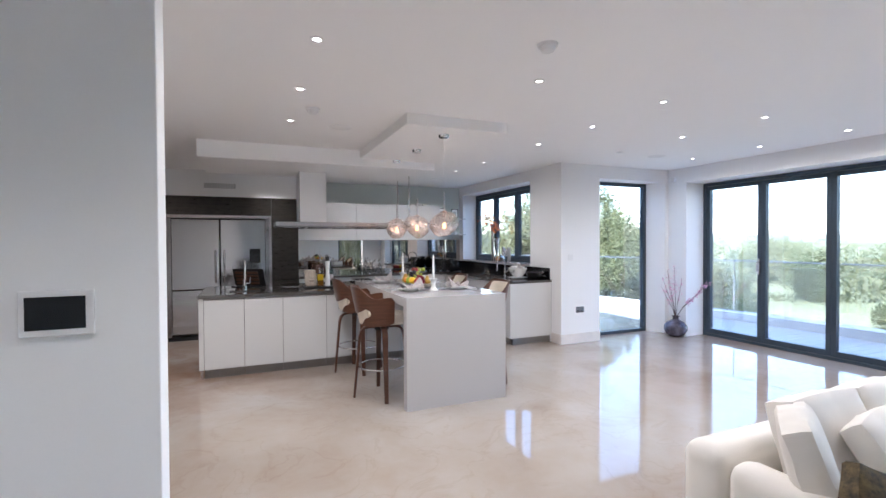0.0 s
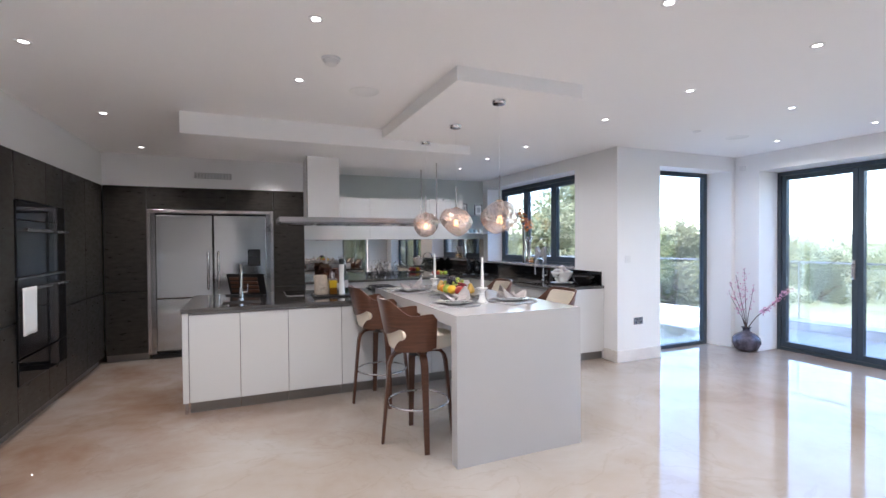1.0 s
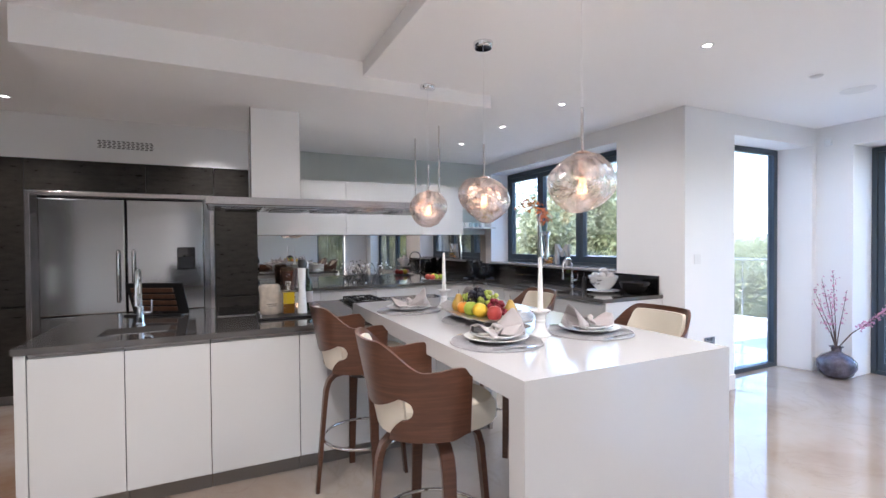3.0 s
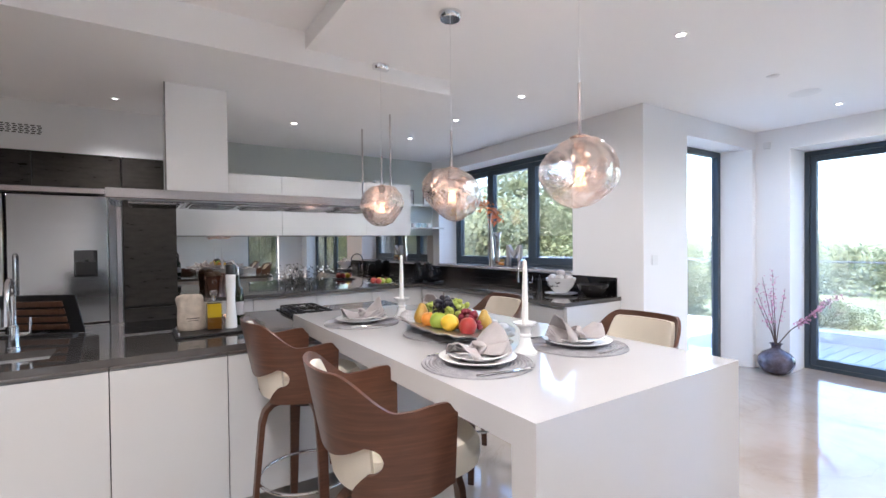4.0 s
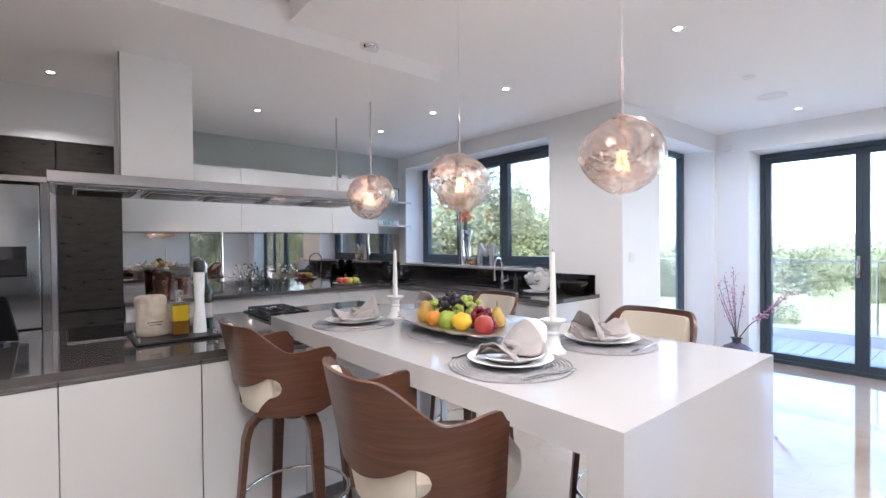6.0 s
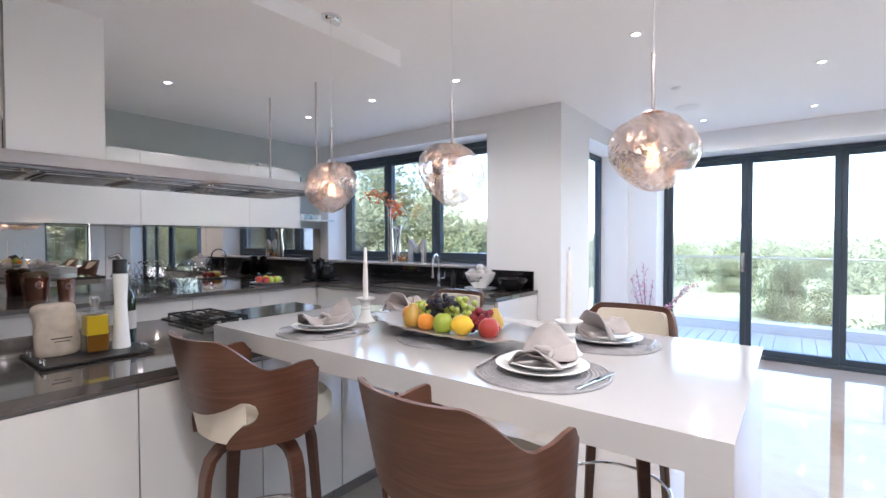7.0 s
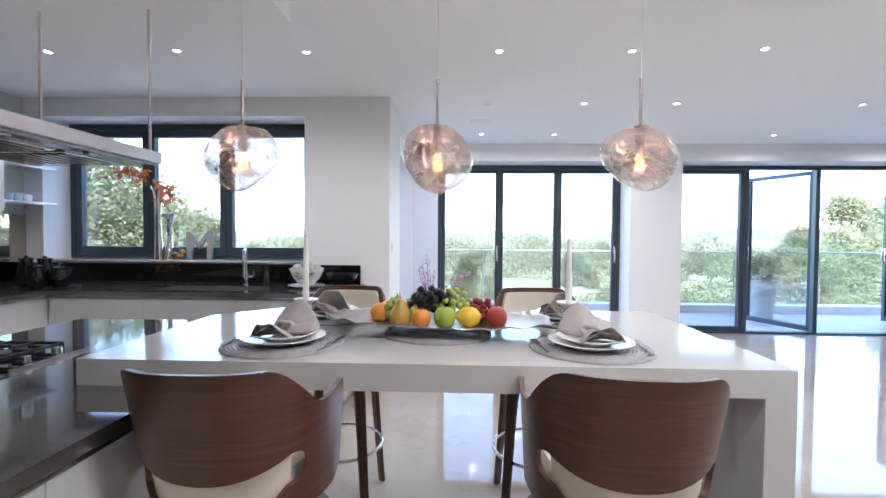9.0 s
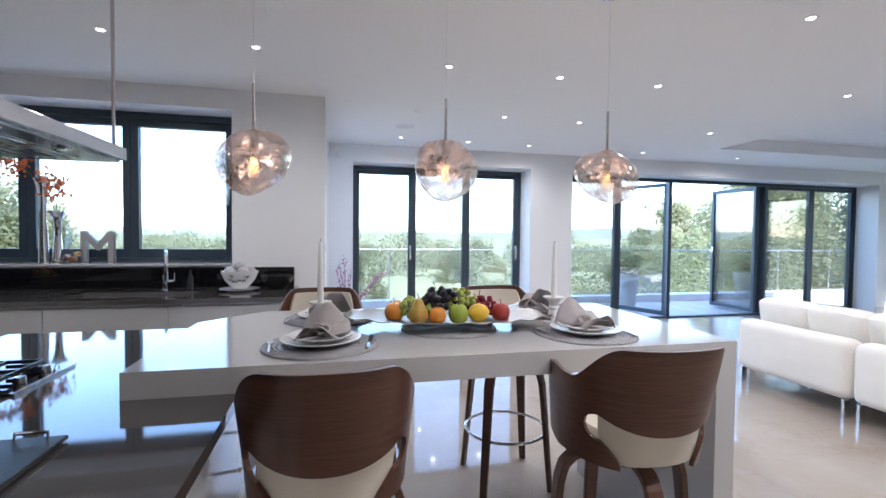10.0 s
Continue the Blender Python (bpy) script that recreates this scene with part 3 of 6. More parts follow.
# ---- wall run: counter, mirror, wall cupboards ----
for a, b in ((1.115, 1.75), (1.75, 2.39), (2.39, 3.03), (3.03, 3.70)):
    u = thing("base_cabinet", "white lacquered handleless base cabinet", "kitchen cabinet", pose(a, 8.08, 0), "base cabinets")
    part("body", boxes([(0.001, b - a - 0.001, 0.022, 0.84, 0.1, 0.865)]), GLOSS_WHITE, u)
    part("door", boxes([(0.001, b - a - 0.002, 0, 0.02, 0.105, 0.842)], 0.0015), GLOSS_WHITE, u)
    part("plinth", boxes([(0, b - a, 0.06, 0.08, 0, 0.1)]), PLINTH, u)
for a, b in ((5.83, 6.60), (6.60, 7.34), (7.34, 8.07)):
    u = thing("base_cabinet", "white lacquered handleless base cabinet below the window", "kitchen cabinet", pose(3.69, b, 0, 0, 0, -90), "base cabinets")
    part("body", boxes([(0.001, b - a - 0.001, 0.022, 0.69, 0.1, 0.865)]), GLOSS_WHITE, u)
    part("door", boxes([(0.001, b - a - 0.002, 0, 0.02, 0.105, 0.842)], 0.0015), GLOSS_WHITE, u)
    part("plinth", boxes([(0, b - a, 0.06, 0.08, 0, 0.1)]), PLINTH, u)
ep = solo("end_panel", boxes([(3.69, 4.384, 5.79, 5.828, 0.1, 0.865)], 0.002), GLOSS_WHITE, "white lacquered end panel of the window run", "end panel")
part("plinth", boxes([(3.75, 4.384, 5.83, 5.85, 0, 0.1), (3.75, 3.77, 5.851, 5.9, 0, 0.1)]), PLINTH, ep)
WX0, WX1, WY0, WY1 = 3.80, 4.10, 6.5, 7.3
ct = thing("counter_worktop", "polished dark quartz L-shaped worktop", "worktop", pose(0, 0, 0.867))
part("slab", boxes([(1.112, 4.384, 8.045, 8.925, 0, 0.033)]), STONE_TOP, ct)
part("slab", boxes([(3.655, WX0, 5.785, 8.0449, 0, 0.033), (WX1, 4.384, 5.785, 8.0449, 0, 0.033), (WX0, WX1, 5.785, WY0, 0, 0.033), (WX0, WX1, WY1, 8.0449, 0, 0.033)]), STONE_TOP, ct)
basin("kitchen_sink", WX0 + 0.001, WX1 - 0.001, WY0 + 0.001, WY1 - 0.001, 0.861, 0.2, "undermounted steel kitchen sink below the window")
spl = thing("mirror_splashback", "bronze-tinted mirror splashback behind the worktop", "mirror splashback", pose(0, 8.912, 0.9005))
for a, b in ((1.114, 2.0), (2.002, 2.9), (2.902, 4.383)):
    part("mirror_panel", boxes([(a, b, 0, 0.014, 0, 0.602)], 0.001), MIRROR, spl)
solo("black_upstand", boxes([(4.368, 4.384, 5.825, 8.91, 0.9005, 1.068)], 0.001), BLACK_GLASS, "glossy black glass upstand below the window", "upstand")
for a, b in ((1.115, 2.142), (2.144, 3.15), (3.152, 3.765)):
    u = thing("wall_cupboard", "white handleless wall cupboard", "wall cupboard", pose(a, 8.48, 1.5), "wall cupboards")
    part("body", boxes([(0.001, b - a - 0.001, 0.022, 0.445, 0.0, 0.645)]), GLOSS_WHITE, u)
    part("door", boxes([(0, b - a, 0, 0.02, -0.005, 0.645)], 0.0015), GLOSS_WHITE, u)
for z in (1.585, 1.90):
    solo("wall_shelf", boxes([(3.767, 4.383, 8.62, 8.925, z, z + 0.022)], 0.002), GLOSS_WHITE, "short white shelf beside the wall cupboards", "shelf", "wall shelves")
vent = thing("wall_vent", "slotted air grille in the wall above the fridge", "vent", pose(-0.265, 8.088, 2.285))
part("frame", boxes([(0, 0.456, -0.004, -0.0005, 0, 0.085)], 0.001), WALL, vent)
for r in range(5):
    for k in range(12):
        part("slot", boxes([(0.012 + 0.037 * k + 0.008 * (r % 2), 0.036 + 0.037 * k + 0.008 * (r % 2), -0.0065, -0.0042, 0.008 + 0.0155 * r, 0.016 + 0.0155 * r)]), BLACK, vent)


# ---- bar stools ----
def shell_point(phi, out, a=0.25, b=0.217, e=2.5):
    """Plan point of the stool's back at an angle from straight behind; the stool faces +x."""
    c, s = -math.cos(phi), math.sin(phi)
    r = 1.0 / (abs(c / (a + out)) ** e + abs(s / (b + out)) ** e) ** (1 / e)
    return r * c, r * s


def step(x, a, b):
    t = min(1.0, max(0.0, (x - a) / (b - a)))
    return t * t * (3 - 2 * t)


def top_edge(d):
    d = abs(d)
    return 1.054 - 0.11 * step(d, 29, 66) + 0.008 * step(d, 74, 96) - 0.035 * step(d, 101, 110)


def low_edge(d):
    """Lower rim of the back over the rounded cut-out."""
    d = abs(d)
    return 0.80 + 0.05 * (d / 44) ** 2 if d < 44 else 0.81 + 0.04 * math.sqrt(max(0.0, 1 - ((d - 44) / 12) ** 2))


def under_edge(d):
    """Upper rim of the tongue below the cut-out."""
    d = abs(d)
    return 0.81 - 0.04 * math.sqrt(max(0.0, 1 - ((d - 44) / 12) ** 2)) if d > 44 else 0.70 + 0.07 * ((d - 30) / 14) ** 0.7


def foot_edge(d):
    return 0.69 + 0.02 * step(abs(d), 90, 110)


def strip(bm, edge_hi, edge_lo, out, thick, d0, d1, cols=40, lean=0.2):
    """A curved sheet between two rims, from the angle d0 to d1."""
    grid = []
    for i in range(cols + 1):
        d = d0 + (d1 - d0) * i / cols
        lo, hi = edge_lo(d), edge_hi(d)
        col = []
        for face in (out, out - thick):
            for k in range(7):
                z = lo + (hi - lo) * k / 6
                x, y = shell_point(radians(d), face + lean * (z - 0.9) * (0.28 + 0.72 * max(0.0, math.cos(radians(d)))))
                col.append(bm.verts.new((x, y, z)))
        grid.append(col)
    for a, b in zip(grid, grid[1:]):
        for k in range(6):
            bm.faces.new((a[k], b[k], b[k + 1], a[k + 1]))
            bm.faces.new((a[7 + k + 1], b[7 + k + 1], b[7 + k], a[7 + k]))
        bm.faces.new((a[6], b[6], b[13], a[13]))
        bm.faces.new((a[7], b[7], b[0], a[0]))
    for c in (grid[0], grid[-1]):
        for k in range(6):
            bm.faces.new((c[k], c[k + 1], c[7 + k + 1], c[7 + k]))
    return bm


def stool_shell():
    bm = strip(bmesh.new(), top_edge, low_edge, 0.012, 0.012, -56, 56, 72)
    for sg in (-1, 1):
        strip(bm, top_edge, foot_edge, 0.012, 0.012, sg * 56, sg * 110, 34)
        strip(bm, under_edge, foot_edge, 0.012, 0.012, sg * 30, sg * 56, 22)
    return bm


def bar_stool(at, leg_turn, label):
    s = thing("bar_stool", label, "bar stool", at, "bar stools round the breakfast bar")
    part("backrest", stool_shell(), WALNUT, s, "curved walnut plywood shell with armrests", True)
    part("back_cushion", strip(bmesh.new(), lambda d: top_edge(d) - 0.024 - 0.07 * step(abs(d), 32, 46), lambda d: 0.705, -0.002, 0.015, -46, 46, 60), CREAM, s, "cream leather lining", True)
    cu = bmesh.new()
    prof = [(0, 0.69), (0.9, 0.69), (0.975, 0.70), (1.0, 0.725), (0.99, 0.762), (0.92, 0.785), (0.5, 0.798), (0, 0.8)]
    rings = []
    for f, z in prof:
        if f == 0:
            rings.append([cu.verts.new((0.01, 0, z))])
        else:
            ring = []
            for k in range(40):
                an = 2 * math.pi * k / 40
                x, y = shell_point(an, -0.03)
                x = x if x < 0 else x * 1.14
                ring.append(cu.verts.new((0.01 + f * x, f * y, z)))
            rings.append(ring)
    for a, b in zip(rings, rings[1:]):
        for k in range(40):
            k2 = (k + 1) % 40
            if len(a) == 1:
                cu.faces.new((a[0], b[k2], b[k]))
            elif len(b) == 1:
                cu.faces.new((a[k], a[k2], b[0]))
            else:
                cu.faces.new((a[k], a[k2], b[k2], b[k]))
    part("seat", cu, CREAM, s, "cream leather seat pad", True)
    for k in range(4):
        an = radians(leg_turn + 90 * k)
        ux, uy = math.cos(an), math.sin(an)
        pts = [(0.03, 0.655), (0.12, 0.66), (0.165, 0.65), (0.195, 0.62), (0.21, 0.57), (0.222, 0.45), (0.243, 0.22), (0.264, 0.0)]
        lb = bmesh.new()
        rows = []
        for j, (r, z) in enumerate(pts):
            w = 0.026 - 0.008 * max(0, j - 4) / 3
            h = 0.012 - 0.0015 * max(0, j - 4) / 3
            q, p = pts[min(j + 1, 7)], pts[max(j - 1, 0)]
            dx, dz = q[0] - p[0], q[1] - p[1]
            g = math.hypot(dx, dz)
            nx, nz = -dz / g, dx / g
            rows.append([lb.verts.new(((r + sg * h * nx) * ux - sd * w * uy, (r + sg * h * nx) * uy + sd * w * ux, max(0.0, z + sg * h * nz))) for sg, sd in ((1, 1), (1, -1), (-1, -1), (-1, 1))])
        for a, b in zip(rows, rows[1:]):
            for m in range(4):
                lb.faces.new((a[m], a[(m + 1) % 4], b[(m + 1) % 4], b[m]))
        lb.faces.new(rows[0][::-1]), lb.faces.new(rows[-1])
        bmesh.ops.bevel(lb, geom=list(lb.edges), offset=0.003, segments=1, affect="EDGES")
        part("leg", lb, LEG_WOOD, s, "bent dark walnut leg", True)
    part("footrest", tube(bmesh.new(), [(0.222 * math.cos(2 * math.pi * k / 40), 0.222 * math.sin(2 * math.pi * k / 40), 0.29) for k in range(40)], 0.0085, 10, True), CHROME, s, "chrome footrest ring", True)
    part("hub", lathe(bmesh.new(), [(0, 0.63), (0.07, 0.63), (0.07, 0.672), (0, 0.672)], 20), BLACK, s)
    return s


bar_stool(pose(1.512, 4.55, 0, 0, 0, -5), 34 + 45 + 9, "walnut and cream bar stool pulled up to the breakfast bar")
bar_stool(pose(1.495, 5.49, 0, 0, 0, 0), 0, "walnut and cream bar stool between breakfast bar and island")
bar_stool(pose(2.59, 5.55, 0, 0, 0, 178), 45, "walnut and cream bar stool on the window side")
bar_stool(pose(2.58, 4.545, 0, 0, 0, 180), 45, "walnut and cream bar stool on the window side")


# ---- lights ----
def pendant(y, turn, seed):
    p = thing("pendant_lamp", "copper-tinted melted glass globe pendant, lit, on a thin cable", "pendant lamp", pose(2.05, y, 0), "pendant lamps over the bar")
    g = bmesh.new()
    bmesh.ops.create_icosphere(g, subdivisions=5, radius=1.0)
    for v in g.verts:
        q = v.co.copy()
        w = q + 0.5 * noise.noise_vector(q * 1.3 + Vector((seed, seed, 0)))
        d = noise.noise(q * 0.95 + Vector((seed, 0, 0))) * 0.13
        d += 0.05 * abs(noise.noise(w * 2.2 + Vector((0, seed, 0)))) - 0.02 + 0.008 * noise.noise(w * 6 + Vector((0, 0, seed)))
        k = 1 - 0.26 * max(0.0, -q.z) ** 1.6
        v.co = Vector((q.x * 0.134 * k, q.y * 0.134 * k, q.z * 0.129)) * (1 + d)
        v.co.x += 0.024 * q.z + 0.012 * q.y * q.z
        if v.co.z > 0.108:
            v.co.z = 0.108 + 0.1 * (v.co.z - 0.108)
    sh = part("shade", g, MELT, p, "wavy copper-coated glass globe", True, pose(0, 0, 1.628, 0, 0, turn))
    sh.visible_shadow = False
    part("collar", lathe(bmesh.new(), [(0, 1.738), (0.03, 1.738), (0.033, 1.743), (0.012, 1.752), (0, 1.752)], 24), surface("pale_copper", (0.85, 0.68, 0.58), 0.2, 1.0, vary=0.03), p)
    part("stem", tube(bmesh.new(), [(0, 0, 1.75), (0, 0, 1.922)], 0.0058, 10), STEEL, p, "", True)
    part("cable", tube(bmesh.new(), [(0, 0, 1.92), (0, 0, 2.46)], 0.001, 6), WHITE_PLASTIC, p)
    part("canopy", lathe(bmesh.new(), [(0.0, 2.435), (0.045, 2.435), (0.052, 2.442), (0.054, 2.4645), (0, 2.4645)], 28), CHROME, p, "chrome ceiling canopy", True)
    part("lamp_holder", lathe(bmesh.new(), [(0, 1.655), (0.017, 1.655), (0.018, 1.735), (0, 1.735)], 16), STEEL, p)
    part("bulb", lathe(bmesh.new(), [(0, 1.56), (0.018, 1.565), (0.031, 1.582), (0.032, 1.6), (0.024, 1.63), (0.015, 1.65), (0.014, 1.654), (0, 1.654)], 20), BULB_GLASS, p, "clear glass bulb", True).visible_shadow = False
    fl = bmesh.new()
    for k in range(6):
        c, s = math.cos(k * 1.047), math.sin(k * 1.047)
        tube(fl, [(0.009 * c, 0.009 * s, 1.645), (0.017 * c, 0.017 * s, 1.585), (0.017 * math.cos(k * 1.047 + 0.5), 0.017 * math.sin(k * 1.047 + 0.5), 1.583), (0.01 * math.cos(k * 1.047 + 0.6), 0.01 * math.sin(k * 1.047 + 0.6), 1.64)], 0.0016, 5)
    part("filament", fl, BULB, p, "glowing warm filament")
    return p


for y, turn, seed in ((4.28, 20, 1.3), (5.03, 140, 4.1), (5.775, 250, 7.7)):
    pendant(y, turn, seed)
    gl = bpy.data.lights.new("pendant_glow", "POINT")
    gl.energy, gl.color, gl.shadow_soft_size = 0.045, (1.0, 0.78, 0.62), 0.045
    new("pendant_glow", gl).location = (2.05, y, 1.61)

SPOTS = [(0.70, 2.87), (0.70, 3.74), (0.71, 4.66), (2.20, 2.96), (3.39, 2.98), (4.62, 2.97), (5.92, 2.97), (3.41, 3.82), (4.61, 3.81), (5.90, 3.82), (3.40, 4.69), (5.88, 4.69), (3.39, 5.98),
         (3.35, 6.84), (-0.74, 4.6), (-0.74, 6.1), (-0.74, 7.6), (0.68, 7.69), (2.08, 7.74), (3.35, 7.73), (5.94, 1.22), (4.67, 1.28), (3.2, 1.3), (5.97, -0.42), (0.7, 1.3), (-0.75, 1.0), (0.7, -0.4), (-0.75, -0.6), (0.7, -2.0)]
dl = thing("downlight", "small round recessed ceiling downlight, lit", "downlight", pose(*SPOTS[0], CEIL_Z), "ceiling downlights")
part("bezel", lathe(bmesh.new(), [(0.021, -0.001), (0.025, -0.005), (0.037, -0.004), (0.039, 0.0), (0.021, 0.0)], 24), WHITE_PLASTIC, dl, "", True)
part("lamp", lathe(bmesh.new(), [(0, -0.0015), (0.0205, -0.0015), (0.0205, -0.0003), (0, -0.0003)], 20), LAMP, dl, "glowing lamp face")
for x, y in SPOTS[1:]:
    copy_thing(dl, pose(x, y, CEIL_Z))

beam = bpy.data.lights.new("downlight_beam", "SPOT")
beam.energy, beam.color, beam.spot_size, beam.spot_blend, beam.shadow_soft_size = 3.0, (1.0, 0.90, 0.80), radians(168), 1.0, 0.03
strong = beam.copy()
strong.energy = 3.3
bright = beam.copy()
bright.energy = 2.6
narrow = beam.copy()
narrow.energy, narrow.spot_size = 4.6, radians(112)
aisle = beam.copy()
aisle.energy = 6.2
living = beam.copy()
living.energy = 4.2
for x, y in SPOTS:
    new("downlight_beam", narrow if x < 0 or x < 1 and (y > 7.5 or y < 2) else living if y < 2 else aisle if x < 2.4 and y < 5 else bright if 5.8 < y < 7.5 and x < 4 else strong if y > 4 and x < 4 else beam).location = (x, y, CEIL_Z - 0.012)

# ---- sofa ----
def cushion(bm, w, d, h, at, puff=0.25):
    """A soft block, fuller in the middle."""
    n = 10
    def pt(u, v, s):
        e = (1 - abs(u) ** 3.2) * (1 - abs(v) ** 3.2)
        r = 1 - 0.05 * (abs(u) * abs(v)) ** 2
        return Vector((at[0] + u * w / 2 * r, at[1] + v * d / 2 * r, at[2] + s * (h / 2) * (0.45 + 0.55 * e ** 0.4 + puff * e * 0.3)))
    top = [[bm.verts.new(pt(-1 + 2 * i / n, -1 + 2 * j / n, 1)) for j in range(n + 1)] for i in range(n + 1)]
    bot = [[bm.verts.new(pt(-1 + 2 * i / n, -1 + 2 * j / n, -1)) for j in range(n + 1)] for i in range(n + 1)]
    for i in range(n):
        for j in range(n):
            bm.faces.new((top[i][j], top[i + 1][j], top[i + 1][j + 1], top[i][j + 1]))
            bm.faces.new((bot[i][j + 1], bot[i + 1][j + 1], bot[i + 1][j], bot[i][j]))
    for i in range(n):
        bm.faces.new((bot[i][0], bot[i + 1][0], top[i + 1][0], top[i][0]))
        bm.faces.new((top[i][n], top[i + 1][n], bot[i + 1][n], bot[i][n]))
        bm.faces.new((bot[0][i + 1], bot[0][i], top[0][i], top[0][i + 1]))
        bm.faces.new((bot[n][i], bot[n][i + 1], top[n][i + 1], top[n][i]))
    return bm


def box_cushion(w, d, h, seed):
    """A stuffed cushion with a boxed border: flat sides, puffed wrinkled faces."""
    bm = bmesh.new()
    n = 18
    def pt(u, v, s):
        e = (1 - abs(u) ** 4) * (1 - abs(v) ** 4)
        r = 1 - 0.035 * (abs(u) * abs(v)) ** 3
        p = Vector((u * w / 2 * r * (1 + 0.02 * (1 - v * v)), v * d / 2 * r * (1 + 0.03 * (1 - u * u)), s * (h / 2) * (0.72 + 0.42 * e ** 0.6)))
        q = Vector((p.x * 4, p.y * 4, s + seed))
        k = Vector((p.x * 26, p.y * 9, s * 3 + seed))
        p.z += s * (0.02 * noise.noise(q) + 0.006 * noise.noise(k) * (1 - e * 0.6))
        return p
    top = [[bm.verts.new(pt(-1 + 2 * a / n, -1 + 2 * b / n, 1)) for b in range(n + 1)] for a in range(n + 1)]
    bot = [[bm.verts.new(pt(-1 + 2 * a / n, -1 + 2 * b / n, -1)) for b in range(n + 1)] for a in range(n + 1)]
    for a in range(n):
        for b in range(n):
            bm.faces.new((top[a][b], top[a + 1][b], top[a + 1][b + 1], top[a][b + 1]))
            bm.faces.new((bot[a][b + 1], bot[a + 1][b + 1], bot[a + 1][b], bot[a][b]))
    for rim in ([(a, 0) for a in range(n)] + [(n, a) for a in range(n)] + [(n - a, n) for a in range(n)] + [(0, n - a) for a in range(n)],):
        ring = []
        for f in (0.33, 0.67):
            row = []
            for a, b in rim:
                p = bot[a][b].co.lerp(top[a][b].co, f)
                c = Vector((p.x, p.y, 0)).normalized()
                row.append(bm.verts.new(p + c * (0.006 + 0.008 * noise.noise(Vector((p.x * 20, p.y * 20, f * 3 + seed))))))
            ring.append(row)
        rows = [[bot[a][b] for a, b in rim], *ring, [top[a][b] for a, b in rim]]
        for lo, hi in zip(rows, rows[1:]):
            for k in range(len(rim)):
                k2 = (k + 1) % len(rim)
                bm.faces.new((lo[k], lo[k2], hi[k2], hi[k]))
    return bm


def sofa_module(x0, x1, arm_left, arm_right, label):
    s = thing("sofa", label, "sofa", pose(x0, 1.75, 0), "sofa modules")
    w = x1 - x0
    part("back", boxes([(0.004, w - 0.004, -0.2, 0, 0.14, 0.6)], 0.07, 5), SOFA, s, "", True)
    part("base", boxes([(0.004, w - 0.004, -0.98, -0.202, 0.14, 0.34)], 0.03, 4), SOFA, s, "", True)
    if arm_left:
        part("armrest", boxes([(0.004, 0.17, -0.98, -0.204, 0.342, 0.58)], 0.07, 5), SOFA, s, "", True)
    if arm_right:
        part("armrest", boxes([(w - 0.17, w - 0.004, -0.98, -0.204, 0.342, 0.58)], 0.07, 5), SOFA, s, "", True)
    a, b = (0.18 if arm_left else 0.01), w - (0.18 if arm_right else 0.01)
    part("seat_cushion", cushion(bmesh.new(), b - a, 0.76, 0.16, ((a + b) / 2, -0.59, 0.42)), SOFA, s, "", True)
    for lx in (0.05, w - 0.05):
        for ly in (-0.9, -0.06):
            part("leg", boxes([(lx - 0.012, lx + 0.012, ly - 0.03, ly + 0.03, 0, 0.14)], 0.003), CHROME, s, "polished chrome leg")
    return s


sofa_module(2.08, 2.795, True, False, "cream fabric sofa module with a rounded low armrest")
sofa_module(2.8, 3.8, False, True, "cream fabric sofa module with a rounded low armrest")

# ---- terrace and garden ----
def edge_x(y):
    return 8.75 - (0.03 * (y - 4) ** 2 if y > 4 else 0)


YS = [-9 + 0.75 * k for k in range(30)]
tb = bmesh.new()
DECK_Z = -0.012
prism(tb, [(6.96, -9.0), *[(edge_x(y), y) for y in YS], (4.4, YS[-1]), (4.4, 9.25), (4.82, 9.25), (4.82, 5.93), (6.96, 5.93)], -0.3, -0.032)
terrace = solo("terrace", tb, DECK, "pale grey boarded terrace outside the folding doors", "terrace", kind="structure")
kb = bmesh.new()
prism(kb, [(edge_x(y) - 0.12, y) for y in YS] + [(edge_x(y) + 0.18, y) for y in YS][::-1], -0.3, 0.13)
solo("terrace_kerb", kb, KERB, "low pale kerb along the terrace edge", "kerb", kind="structure")
bal = thing("balustrade", "frameless glass balustrade with slim steel handrail", "balustrade", pose(0, 0, 0.13))
part("handrail", tube(bmesh.new(), [(edge_x(y), y, 0.95) for y in YS], 0.012, 8), STEEL_DARK, bal, "", True)
for k in range(0, len(YS) - 2, 2):
    y0, y1 = YS[k] + 0.02, YS[k + 2] - 0.02
    p0, p1 = Vector((edge_x(y0), y0)), Vector((edge_x(y1), y1))
    nn = Vector((p1.y - p0.y, p0.x - p1.x)).normalized() * 0.006
    part("glass_panel", prism(bmesh.new(), [tuple(p0 - nn), tuple(p0 + nn), tuple(p1 + nn), tuple(p1 - nn)], 0.0, 0.94), RAIL_GLASS, bal).visible_shadow = False
    part("post", tube(bmesh.new(), [(edge_x(YS[k]), YS[k], 0), (edge_x(YS[k]), YS[k], 0.94)], 0.012, 8), STEEL, bal)

